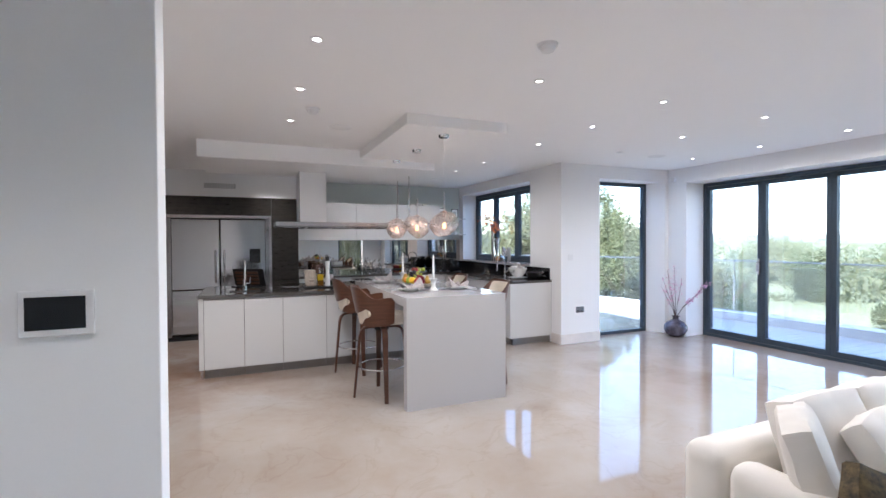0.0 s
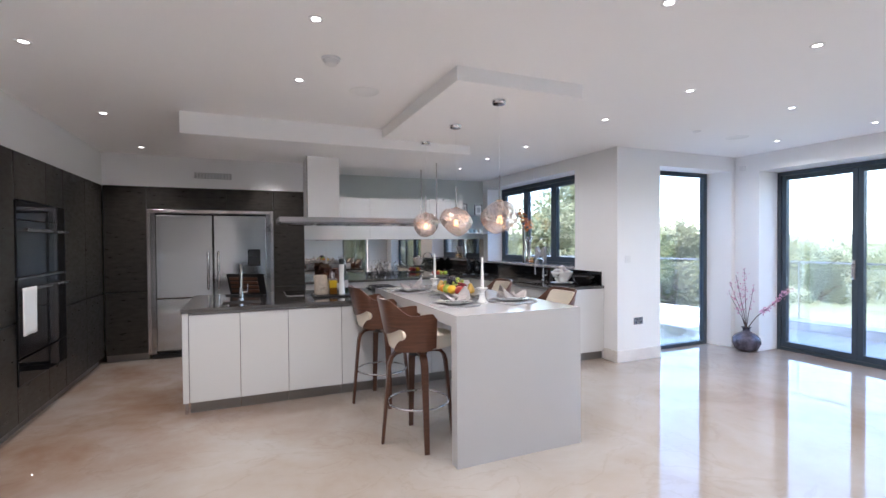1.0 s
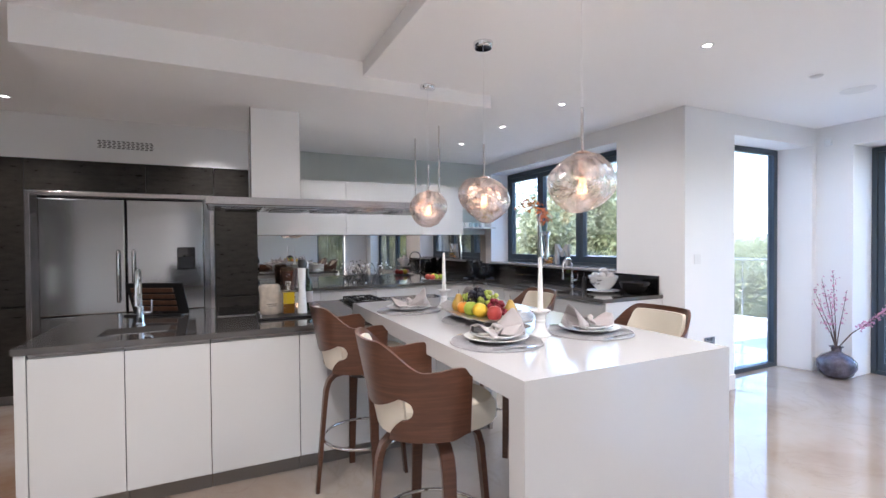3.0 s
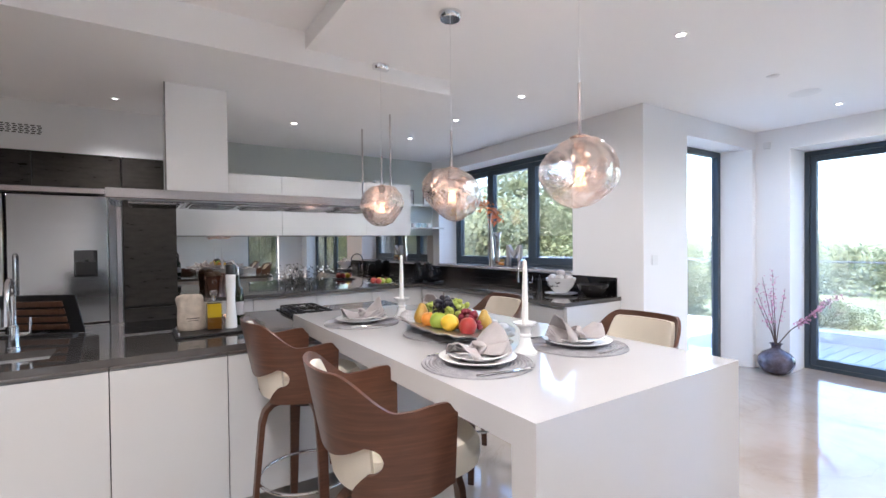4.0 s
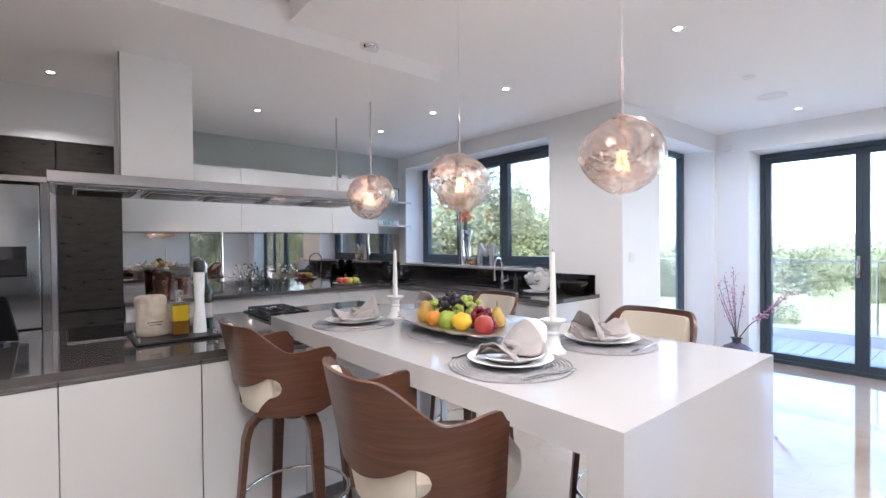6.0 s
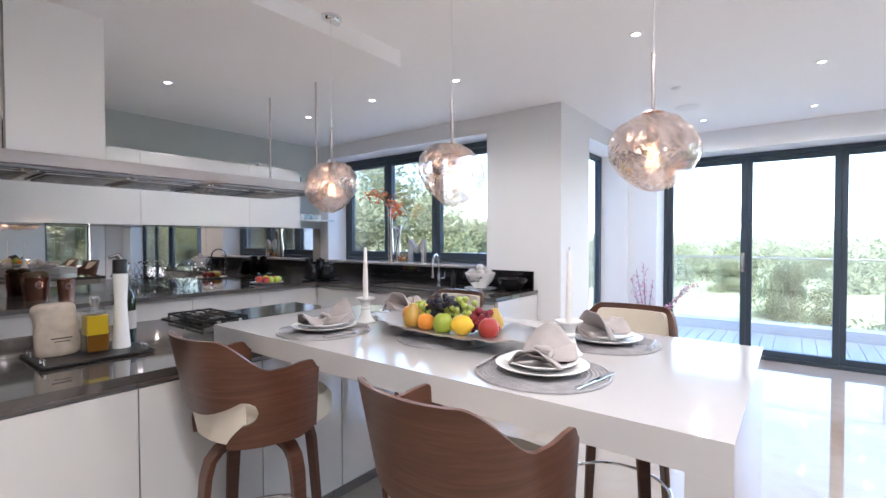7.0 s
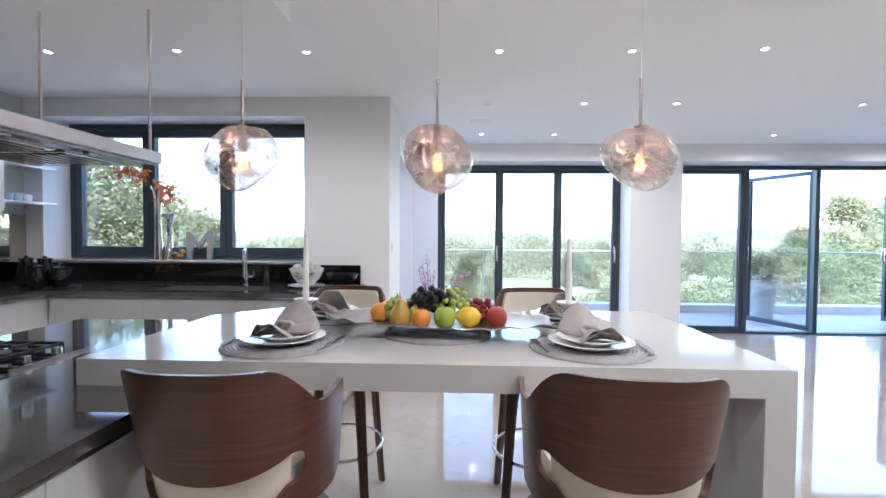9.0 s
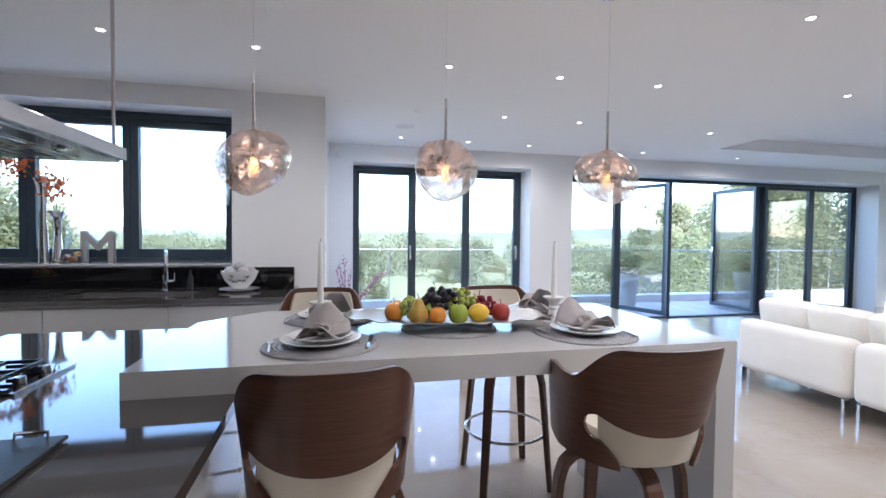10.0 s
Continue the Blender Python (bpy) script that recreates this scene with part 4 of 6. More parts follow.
gm = bmesh.new()
N = 48
radii = [0, 15, 25, 40, 60, 90, 140, 220, 350, 550, 900, 1500]
rows = []
for r in radii:
    ring = []
    for k in range(N if r else 1):
        an = 2 * math.pi * k / N
        x, y = 8 + r * math.cos(an), 3 + r * math.sin(an)
        z = -3.2 - 0.03 * min(r, 250) + 4 * noise.noise(Vector((x, y, 0)) * 0.01) * min(1, r / 60)
        if r > 300:
            z += (r - 300) * 0.014 + 10 * noise.noise(Vector((x, y, 5)) * 0.004)
        ring.append(gm.verts.new((x, y, z)))
    rows.append(ring)
for a, b in zip(rows, rows[1:]):
    for k in range(N):
        k2 = (k + 1) % N
        if len(a) == 1:
            gm.faces.new((a[0], b[k], b[k2]))
        else:
            gm.faces.new((a[k], b[k], b[k2], a[k2]))
solo("ground", gm, GRASS, "sloping green lawn and fields", "ground", kind="structure", smooth=True)


# ---- trees ----
def crown(bm, clumps, leaves, size, seed):
    """Leaf blades gathered in clumps; clumps are (x, y, z, radius)."""
    rnd = random.Random(seed)
    for cx, cy, cz, r in clumps:
        for _ in range(leaves):
            d = Vector((rnd.gauss(0, 1), rnd.gauss(0, 1), rnd.gauss(0, 0.8))).normalized() * r * rnd.uniform(0.55, 1.05)
            p = Vector((cx, cy, cz)) + d
            u = Vector((rnd.gauss(0, 1), rnd.gauss(0, 1), rnd.gauss(0, 0.7))).normalized()
            v = u.orthogonal().normalized()
            s = size * rnd.uniform(0.6, 1.4)
            bm.faces.new([bm.verts.new(q) for q in (p - u * s, p + v * s * 0.45, p + u * s, p - v * s * 0.45)])
    return bm


def tree(at, height, spread, material, seed, leaves=260, size=0.11, label="broad leafy green tree in the garden"):
    rnd = random.Random(seed)
    t = thing("tree", label, "tree", at, "garden trees")
    tb = bmesh.new()
    tube(tb, [(0, 0, 0), (0.05, 0.02, height * 0.3), (-0.03, 0.05, height * 0.65), (0, 0, height * 0.9)], [0.16, 0.13, 0.08, 0.03], 8)
    cl = []
    for k in range(26):
        an, f = rnd.uniform(0, 2 * math.pi), rnd.random()
        z = height * (0.28 + 0.7 * f)
        r = spread * math.sqrt(rnd.random()) * (1.05 - 0.75 * f ** 1.7)
        c = (r * math.cos(an), r * math.sin(an), z, spread * rnd.uniform(0.22, 0.42))
        cl.append(c)
        if k % 3 == 0:
            tube(tb, [(0, 0, z * 0.7), (c[0] * 0.5, c[1] * 0.5, z * 0.88), c[:3]], [0.05, 0.035, 0.012], 6)
    part("trunk", tb, BARK, t, "", True)
    part("crown", crown(bmesh.new(), cl, leaves, size, seed + 1), material, t)
    return t


T1 = tree(pose(11.5, 15.2, -3.6), 7.9, 3.2, LEAF, 11, 900, 0.07)
T2 = tree(pose(14.4, 13.2, -4.9), 6.9, 2.4, LEAF_LIGHT, 12, 900, 0.07)
T3 = tree(pose(17.5, 13.6, -4.6), 5.2, 2.2, LEAF_LIGHT, 13, 800, 0.075)
for ob, x, y, z, turn, s in ((T2, 9.6, 13.6, -3.9, 80, 0.9), (T1, 7.0, 16.5, -3.6, 40, 1.0), (T1, 12.6, 13.7, -4.0, 75, 0.87), (T3, 14.0, 17.5, -3.5, 10, 1.25), (T1, 13.0, -9.0, -4.0, 130, 1.0), (T2, 15.5, -11, -3.8, 200, 1.2), (T1, 11.0, -13.5, -3.6, 20, 1.1),
                             (T3, 19.0, -8.0, -4.2, 70, 0.9), (T3, 24.0, -13.0, -4.4, 160, 1.3), (T2, 30.0, -19, -5, 250, 1.5), (T3, 27.0, -4.0, -4.9, 15, 0.92), (T2, 33.0, 4.0, -5.4, 110, 0.95), (T3, 31.0, 12, -5.3, 205, 0.95),
                             (T3, 25.0, 17, -4.8, 290, 1.0), (T1, 42.0, -6, -6.0, 60, 0.85), (T2, 46.0, 8.0, -6.2, 10, 1.0), (T1, 40.0, 22.0, -6, 210, 0.85), (T3, 55.0, -14, -6.6, 35, 1.2), (T2, 60.0, 16, -6.8, 95, 1.15),
                             (T1, 70.0, 2, -7.0, 300, 0.95), (T1, 66.0, 34, -7.0, 150, 1.0), (T1, 85.0, -22, -7.6, 75, 1.1), (T2, 95.0, 12, -7.9, 190, 1.4), (T1, 100.0, 40, -8, 15, 1.2), (T1, 64.0, -40, -7, 240, 1.1)):
    c = copy_thing(ob, pose(x, y, z - (1.3 if x > 22 else 0.0), 0, 0, turn))
    c.scale = (s, s, s)


for ob, x, y, z, turn, k in ((T1, 5.4, -13.5, -3.6, 15, 1.0), (T2, 3.2, -11.5, -3.5, 120, 1.1), (T1, 8.6, -15.0, -3.6, 220, 1.1), (T3, 6.6, -10.8, -3.6, 300, 0.9)):
    copy_thing(ob, pose(x, y, z, 0, 0, turn)).scale = (k, k, k)
fw = []
rnd = random.Random(77)
for k in range(190):
    an, r = radians(rnd.uniform(-62, 62)), rnd.uniform(38, 130)
    h = rnd.uniform(-1.9, 1.7) + 0.009 * r
    fw.append((8 + r * math.cos(an), 3 + r * math.sin(an), h - rnd.uniform(2.0, 3.2), rnd.uniform(1.8, 3.4)))
    fw.append((fw[-1][0] + rnd.uniform(-2, 2), fw[-1][1] + rnd.uniform(-2, 2), fw[-1][2] - 2.4, 2.8))
solo("far_wood", crown(bmesh.new(), fw, 420, 0.25, 78), LEAF_FAR, "distant mixed green trees across the valley, paled for haze", "trees", kind="stuff")


def shrub_row(name, rows, material, label, seed, leaves=420, size=0.05):
    cl = []
    rnd = random.Random(seed)
    for x, y, z, r, n in rows:
        for _ in range(n):
            cl.append((x + rnd.uniform(-r, r), y + rnd.uniform(-r, r), z + rnd.uniform(-0.4, 0.25) * r, r * rnd.uniform(0.4, 0.7)))
    return solo(name, crown(bmesh.new(), cl, leaves, size, seed), material, label, "shrubs", kind="stuff")


shrub_row("shrubs", [(11.2, -7.0 + 1.5 * k, -0.55 + 0.25 * math.sin(2.1 * k), 0.95, 7) for k in range(7)], LEAF, "dense green garden shrubs beyond the balustrade", 31)
shrub_row("shrubs", [(10.3, -6.2 + 1.6 * k, -1.25 + 0.2 * math.sin(1.3 * k), 0.8, 6) for k in range(12)], LEAF_LIGHT, "light green flowering shrubs below the terrace", 32)
shrub_row("shrubs", [(10.2, 9.0 + 1.3 * k, -0.9 + 0.3 * math.sin(1.7 * k), 1.0, 7) for k in range(5)], LEAF_LIGHT, "light green shrubs beside the terrace corner", 33)

# upright sheet of horizon hills, its haze painted in the colour
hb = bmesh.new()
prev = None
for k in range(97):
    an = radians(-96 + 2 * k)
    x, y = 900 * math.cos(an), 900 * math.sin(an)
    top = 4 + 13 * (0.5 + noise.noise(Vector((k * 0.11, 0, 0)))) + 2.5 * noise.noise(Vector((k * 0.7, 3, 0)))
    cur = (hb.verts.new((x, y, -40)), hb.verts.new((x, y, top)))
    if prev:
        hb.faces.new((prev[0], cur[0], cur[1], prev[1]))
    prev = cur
solo("backdrop", hb, FAR, "hills on the horizon, haze painted into their blue-green colour", "hills", kind="structure")

# ---- terrace planters ----
POT = surface("pale_stone_pot", (0.45, 0.45, 0.44), 0.6, vary=0.08, scale=6)


def planter(at):
    p = thing("planter", "clipped ball shrub in a tall tapered stone pot on the terrace", "planter", at, "terrace planters")
    pb = bmesh.new()
    prof = [(0.0, 0), (0.15, 0), (0.22, 0.62), (0.225, 0.66), (0.19, 0.66), (0.18, 0.58), (0, 0.58)]
    part("pot", lathe(pb, prof, 24), POT, p, "", True)
    part("shrub", crown(bmesh.new(), [(0, 0, 0.86, 0.27), (0, 0, 0.86, 0.2)], 900, 0.025, 5), LEAF, p, "clipped round evergreen")
    return p


PL = planter(pose(8.05, -0.05, DECK_Z))
copy_thing(PL, pose(8.05, -2.85, DECK_Z))

# ---- small ceiling and wall fittings ----
def disc_fitting(name, label, category, x, y, z, prof, mat, group=""):
    return solo(name, lathe(bmesh.new(), prof, 28, (x, y, z)), mat, label, category, group, smooth=True)


GREY_GRILLE = surface("pale_grey_grille", (0.87, 0.87, 0.865), 0.8, vary=0.03, grain=900, bump=0.2)
for x, y in ((1.175, 4.74), (5.26, 4.73)):
    disc_fitting("ceiling_speaker", "round flush ceiling loudspeaker grille", "speaker", x, y, CEIL_Z, [(0, -0.005), (0.105, -0.005), (0.11, -0.002), (0.11, -0.0003), (0, -0.0003)], GREY_GRILLE, "ceiling speakers")
for x, y in ((0.85, 4.21), (1.9, 2.45)):
    sd = thing("smoke_detector", "white domed smoke detector on the ceiling", "smoke detector", pose(x, y, CEIL_Z), "smoke detectors")
    part("base", lathe(bmesh.new(), [(0, -0.014), (0.055, -0.014), (0.058, -0.0003), (0, -0.0003)], 28), WHITE_PLASTIC, sd, "", True)
    part("cap", lathe(bmesh.new(), [(0, -0.046), (0.02, -0.046), (0.036, -0.038), (0.046, -0.0145), (0, -0.0145)], 28), WHITE_PLASTIC, sd, "", True)
disc_fitting("sprinkler_cover", "small round white cover on the ceiling", "sensor", 4.605, 4.7, CEIL_Z, [(0, -0.012), (0.03, -0.011), (0.042, -0.003), (0.042, -0.0003), (0, -0.0003)], WHITE_PLASTIC)
sb = bmesh.new()
box(sb, 6.40, 6.449, 5.42, 5.48, 2.36, 2.43, 0.008)
solo("alarm_sensor", sb, WHITE_PLASTIC, "small white alarm sensor high in the wall corner", "sensor")

th = thing("wall_control_panel", "white-framed black touch screen heating control on the wall", "control panel", pose(-0.262, 1.985, 1.19))
part("frame", boxes([(0, 0.18, -0.013, -0.0005, 0, 0.134)], 0.003), WHITE_PLASTIC, th)
part("screen", boxes([(0.016, 0.16, -0.0155, -0.0132, 0.02, 0.116)], 0.001), BLACK_GLASS, th, "dark glass screen, off")
sk = thing("wall_socket", "brushed steel double wall socket with black inserts", "socket", pose(4.635, 5.567, 0.435))
part("plate", boxes([(0, 0.146, -0.006, -0.0005, 0, 0.086)], 0.002), STEEL, sk)
for x in (0.02, 0.083):
    part("insert", boxes([(x + 0.008, x + 0.034, -0.0075, -0.0062, 0.016, 0.042)]), BLACK, sk)
for x in (0.04, 0.09):
    part("rocker", boxes([(x, x + 0.016, -0.0085, -0.0062, 0.058, 0.076)], 0.001), BLACK, sk)
sw = thing("light_switch", "small white light switch plate", "light switch", pose(4.5, 5.567, 1.185))
part("plate", boxes([(0, 0.086, -0.007, -0.0005, 0, 0.086)], 0.002), WHITE_PLASTIC, sw)
part("rocker", boxes([(0.033, 0.053, -0.01, -0.0072, 0.026, 0.06)], 0.001), WHITE_PLASTIC, sw)

# ---- island: tap, hobs, tray ----
def tap(name, label, at, h, reach, lever):
    t = thing(name, label, "tap", at)
    b = bmesh.new()
    pts = [(0, 0, 0), (0, 0, h - reach / 2)] + [(reach / 2 - reach / 2 * math.cos(a), 0, h - reach / 2 + reach / 2 * math.sin(a)) for a in [math.pi * k / 10 for k in range(1, 11)]] + [(reach, 0, h - reach / 2 - 0.05)]
    tube(b, pts, 0.012, 14)
    part("spout", b, CHROME, t, "", True)
    part("base", lathe(bmesh.new(), [(0, 0), (0.027, 0), (0.027, 0.008), (0.021, 0.012), (0.021, 0.11), (0.013, 0.118), (0, 0.118)], 24), CHROME, t, "", True)
    part("spray_head", tube(bmesh.new(), [(reach, 0, h - reach / 2 - 0.045), (reach, 0, h - reach / 2 - 0.12)], [0.015, 0.017], 14), CHROME, t, "", True)
    part("lever", tube(bmesh.new(), [(0, 0.018, 0.07), (0, 0.05, 0.07), (0, 0.06, 0.075), (0, 0.062, lever)], [0.011, 0.011, 0.007, 0.006], 10), CHROME, t, "", True)
    return t


tap("mixer_tap", "polished chrome gooseneck tap beside the island sink", pose(0.305, 6.27, 0.90, 0, 0, -88), 0.34, 0.17, 0.15)
tap("mixer_tap", "polished chrome gooseneck tap at the window sink", pose(4.2, 6.78, 0.90, 0, 0, 200), 0.31, 0.2, 0.14)
solo("soap_dispenser", lathe(bmesh.new(), [(0, 0), (0.02, 0), (0.02, 0.1), (0.012, 0.115), (0.007, 0.12), (0.007, 0.16), (0, 0.16)], 18, (4.2, 6.6, 0.90)), BLACK, "slim black soap dispenser beside the sink", "soap dispenser", smooth=True)

hob = thing("gas_hob", "black glass gas hob with cast-iron pan supports", "hob", pose(1.68, 6.34, 0.90))
part("glass_plate", boxes([(0, 0.3, 0, 0.53, 0.0005, 0.008)], 0.002), BLACK_GLASS, hob)
part("front_trim", boxes([(-0.004, 0.304, -0.006, -0.0005, 0.0005, 0.01)]), STEEL, hob)
for y in (0.17, 0.40):
    bu = part("burner", lathe(bmesh.new(), [(0, 0.009), (0.05, 0.009), (0.05, 0.016), (0.036, 0.018), (0.036, 0.026), (0, 0.028)], 24, (0.15, y, 0)), BLACK, hob, "", True)
    gb = bmesh.new()
    bars = [(0.03, y - 0.1, 0.27, y - 0.1), (0.03, y + 0.1, 0.27, y + 0.1), (0.03, y - 0.1, 0.03, y + 0.1), (0.27, y - 0.1, 0.27, y + 0.1)]
    bars += [(xk, y + sg * 0.035, xk, y + sg * 0.1) for xk in (0.09, 0.15, 0.21) for sg in (-1, 1)] + [(0.03, y, 0.11, y), (0.19, y, 0.27, y)]
    for xa, ya, xb, yb in bars:
        box(gb, min(xa, xb) - 0.0035, max(xa, xb) + 0.0035, min(ya, yb) - 0.0035, max(ya, yb) + 0.0035, 0.025, 0.036)
    for xa in (0.03, 0.27):
        for ya in (y - 0.1, y + 0.1):
            box(gb, xa - 0.005, xa + 0.005, ya - 0.005, ya + 0.005, 0.009, 0.0249)
    part("pan_support", gb, BLACK, hob, "cast-iron pan support")
for k in range(2):
    part("knob", lathe(bmesh.new(), [(0, 0.009), (0.017, 0.009), (0.015, 0.03), (0, 0.031)], 18, (0.09 + 0.12 * k, 0.035, 0)), STEEL, hob, "", True)
ind = thing("induction_hob", "flush black glass induction hob with steel trim", "hob", pose(0.74, 6.36, 0.90))
part("glass_plate", boxes([(0, 0.56, 0, 0.49, 0.0005, 0.004)], 0.001), BLACK_GLASS, ind)
part("front_trim", boxes([(-0.003, 0.563, -0.008, -0.0005, 0.0005, 0.007)]), STEEL, ind)
part("side_trim", boxes([(-0.006, -0.0005, 0, 0.49, 0.0005, 0.006)]), STEEL, ind)

tr = thing("serving_tray", "black slate serving tray with small steel handles on the island", "tray", pose(0.975, 6.04, 0.90))
part("board", boxes([(0, 0.365, 0, 0.32, 0.004, 0.014)], 0.003), BLACK, tr)
for x in (0.018, 0.347):
    for y in (0.06, 0.26):
        part("handle", tube(bmesh.new(), [(x, y - 0.03, 0.012), (x, y - 0.03, 0.03), (x, y + 0.03, 0.03), (x, y + 0.03, 0.012)], 0.004, 8), CHROME, tr, "", True)
TRAY_Z = 0.914
JUTE = surface("natural_jute_cloth", (0.52, 0.45, 0.37), 0.95, vary=0.2, scale=26, grain=500, bump=0.3)
bag = thing("salt_bag", "small beige cloth salt bag gathered at the top", "bag", pose(1.065, 6.23, TRAY_Z))
bg = lathe(bmesh.new(), [(0, 0), (0.06, 0.001), (0.069, 0.01), (0.072, 0.04), (0.072, 0.08), (0.071, 0.12), (0.069, 0.14), (0.067, 0.155), (0.066, 0.168), (0.067, 0.18), (0.066, 0.192), (0.06, 0.2), (0.05, 0.203), (0.03, 0.2), (0, 0.197)], 48)
for v in bg.verts:
    z = v.co.z
    v.co.y *= 0.66
    v.co += noise.noise_vector(v.co * 22) * (0.004 if z < 0.1 else 0.006) * min(1.0, z * 40)
    a = math.atan2(v.co.y, v.co.x)
    k = max(0.0, 1 - abs(z - 0.15) / 0.08)
    v.co.x *= 1 + (0.045 * math.sin(9 * a) + 0.03 * math.sin(17 * a + 1)) * k
    v.co.y *= 1 + (0.045 * math.sin(9 * a) + 0.03 * math.sin(17 * a + 1)) * k
    v.co.x -= 0.1 * max(0.0, z - 0.1)
part("sack", bg, JUTE, bag, "", True)
part("print", boxes([(-0.03, 0.035, -0.049, -0.0475, 0.07, 0.074), (-0.02, 0.03, -0.049, -0.0475, 0.058, 0.061)]), BLACK, bag)
OIL = surface("golden_olive_oil", (0.55, 0.38, 0.02), 0.05, vary=0.08, scale=9, bump=0.0)
OIL_DARK = surface("amber_vinegar", (0.16, 0.07, 0.01), 0.05, vary=0.08, scale=9, bump=0.0)
CLEAR = glass("clear_bottle_glass", (0.97, 0.98, 0.97), mirror=0.05)
ob_ = thing("oil_bottle", "square glass bottle of golden oil over dark vinegar", "bottle", pose(1.172, 6.17, TRAY_Z))
gb = bmesh.new()
box(gb, -0.042, 0.042, -0.042, 0.042, 0, 0.165, 0.006)
part("glass_body", gb, CLEAR, ob_)
part("vinegar", boxes([(-0.036, 0.036, -0.036, 0.036, 0.007, 0.072)], 0.003), OIL_DARK, ob_)
part("oil", boxes([(-0.036, 0.036, -0.036, 0.036, 0.0725, 0.15)], 0.003), OIL, ob_)
part("neck", lathe(bmesh.new(), [(0, 0.166), (0.014, 0.166), (0.013, 0.19), (0.017, 0.194), (0.017, 0.202), (0.02, 0.208), (0.02, 0.222), (0, 0.226)], 18), glass("bottle_neck_glass", (0.9, 0.9, 0.88), mirror=0.35), ob_, "", True)
ml = thing("pepper_mill", "tall white waisted pepper mill with black cap", "pepper mill", pose(1.265, 6.18, TRAY_Z))
part("body", lathe(bmesh.new(), [(0, 0), (0.032, 0), (0.033, 0.006), (0.024, 0.15), (0.023, 0.19), (0.026, 0.25), (0.028, 0.31), (0, 0.312)], 28), CHINA, ml, "", True)
part("cap", lathe(bmesh.new(), [(0, 0.313), (0.027, 0.313), (0.027, 0.365), (0.024, 0.37), (0, 0.37)], 28), BLACK, ml, "", True)
GREEN_GLASS = surface("dark_green_bottle_glass", (0.012, 0.02, 0.01), 0.05, vary=0.1, bump=0.0)
wn_ = thing("wine_bottle", "dark glass wine bottle with pale label and steel pourer", "bottle", pose(1.315, 6.28, TRAY_Z))
part("bottle", lathe(bmesh.new(), [(0, 0), (0.036, 0), (0.037, 0.01), (0.037, 0.18), (0.03, 0.215), (0.014, 0.24), (0.014, 0.3), (0, 0.3)], 24), GREEN_GLASS, wn_, "", True)
part("label_band", lathe(bmesh.new(), [(0.0374, 0.06), (0.0378, 0.06), (0.0378, 0.14), (0.0374, 0.14)], 24), LINEN, wn_, "pale paper label")
part("pourer", tube(bmesh.new(), [(0, 0, 0.3), (0, 0, 0.34), (-0.03, 0, 0.385), (-0.06, 0, 0.375)], [0.012, 0.014, 0.012, 0.008], 12), STEEL, wn_, "", True)

bk = thing("book_stand", "black cookbook stand holding a brown slatted board", "book stand", pose(0.35, 6.64, 0.90, 0, 0, -27))
part("back_plate", boxes([(-0.2, 0.2, -0.006, 0.006, 0, 0.24)], 0.003), BLACK, bk, "", False, pose(0, 0.06, 0.004, 20, 0, 0))
BROWN = walnut("mid_brown_wood", (0.13, 0.06, 0.033), (0.06, 0.028, 0.016), (9, 1, 1))
for k in range(4):
    part("slat", boxes([(-0.17, 0.13, -0.018, -0.0065, 0.03 + 0.048 * k, 0.062 + 0.048 * k)], 0.003), BROWN, bk, "", False, pose(0, 0.06, 0.004, 20, 0, 0))
part("ledge", boxes([(-0.2, 0.2, -0.05, 0.0, 0.0, 0.012)], 0.003), BLACK, bk)
part("strut", boxes([(-0.02, 0.02, -0.05, 0.05, 0.012, 0.02)], 0.002), BLACK, bk, "", False, pose(0, 0.06, 0, 0, 0, 0))

# ---- breakfast bar: settings, candles, fruit ----
TOP = 0.977
MAT = surface("woven_silver_mat", (0.38, 0.37, 0.38), 0.5, 0.3, vary=0.2, scale=30, grain=300, bump=0.4)


def placemat(name, x, y, r, label):
    prof = [(0, 0.003)]
    for k in range(16):
        rr = r * (k + 0.6) / 16
        prof += [(rr - r * 0.016, 0.0028), (rr, 0.0065), (rr + r * 0.016, 0.0065), (rr + r * 0.026, 0.0028)]
    prof += [(r, 0.001), (r, 0), (0, 0)]
    b = lathe(bmesh.new(), prof, 48)
    return solo(name, b, MAT, label, "placemat", "woven placemats", at=pose(x, y, TOP + 0.001))


def plate(x, y, z, r, label, name="dinner_plate"):
    b = lathe(bmesh.new(), [(0, 0.004), (r * 0.5, 0.004), (r * 0.55, 0), (r * 0.6, 0.0), (r * 0.66, 0.006), (r * 0.98, 0.018), (r, 0.021), (r * 0.975, 0.022), (r * 0.66, 0.011), (r * 0.6, 0.008), (0, 0.008)], 44)
    return solo(name, b, CHINA, label, "plate", "white plates", smooth=True, at=pose(x, y, z))


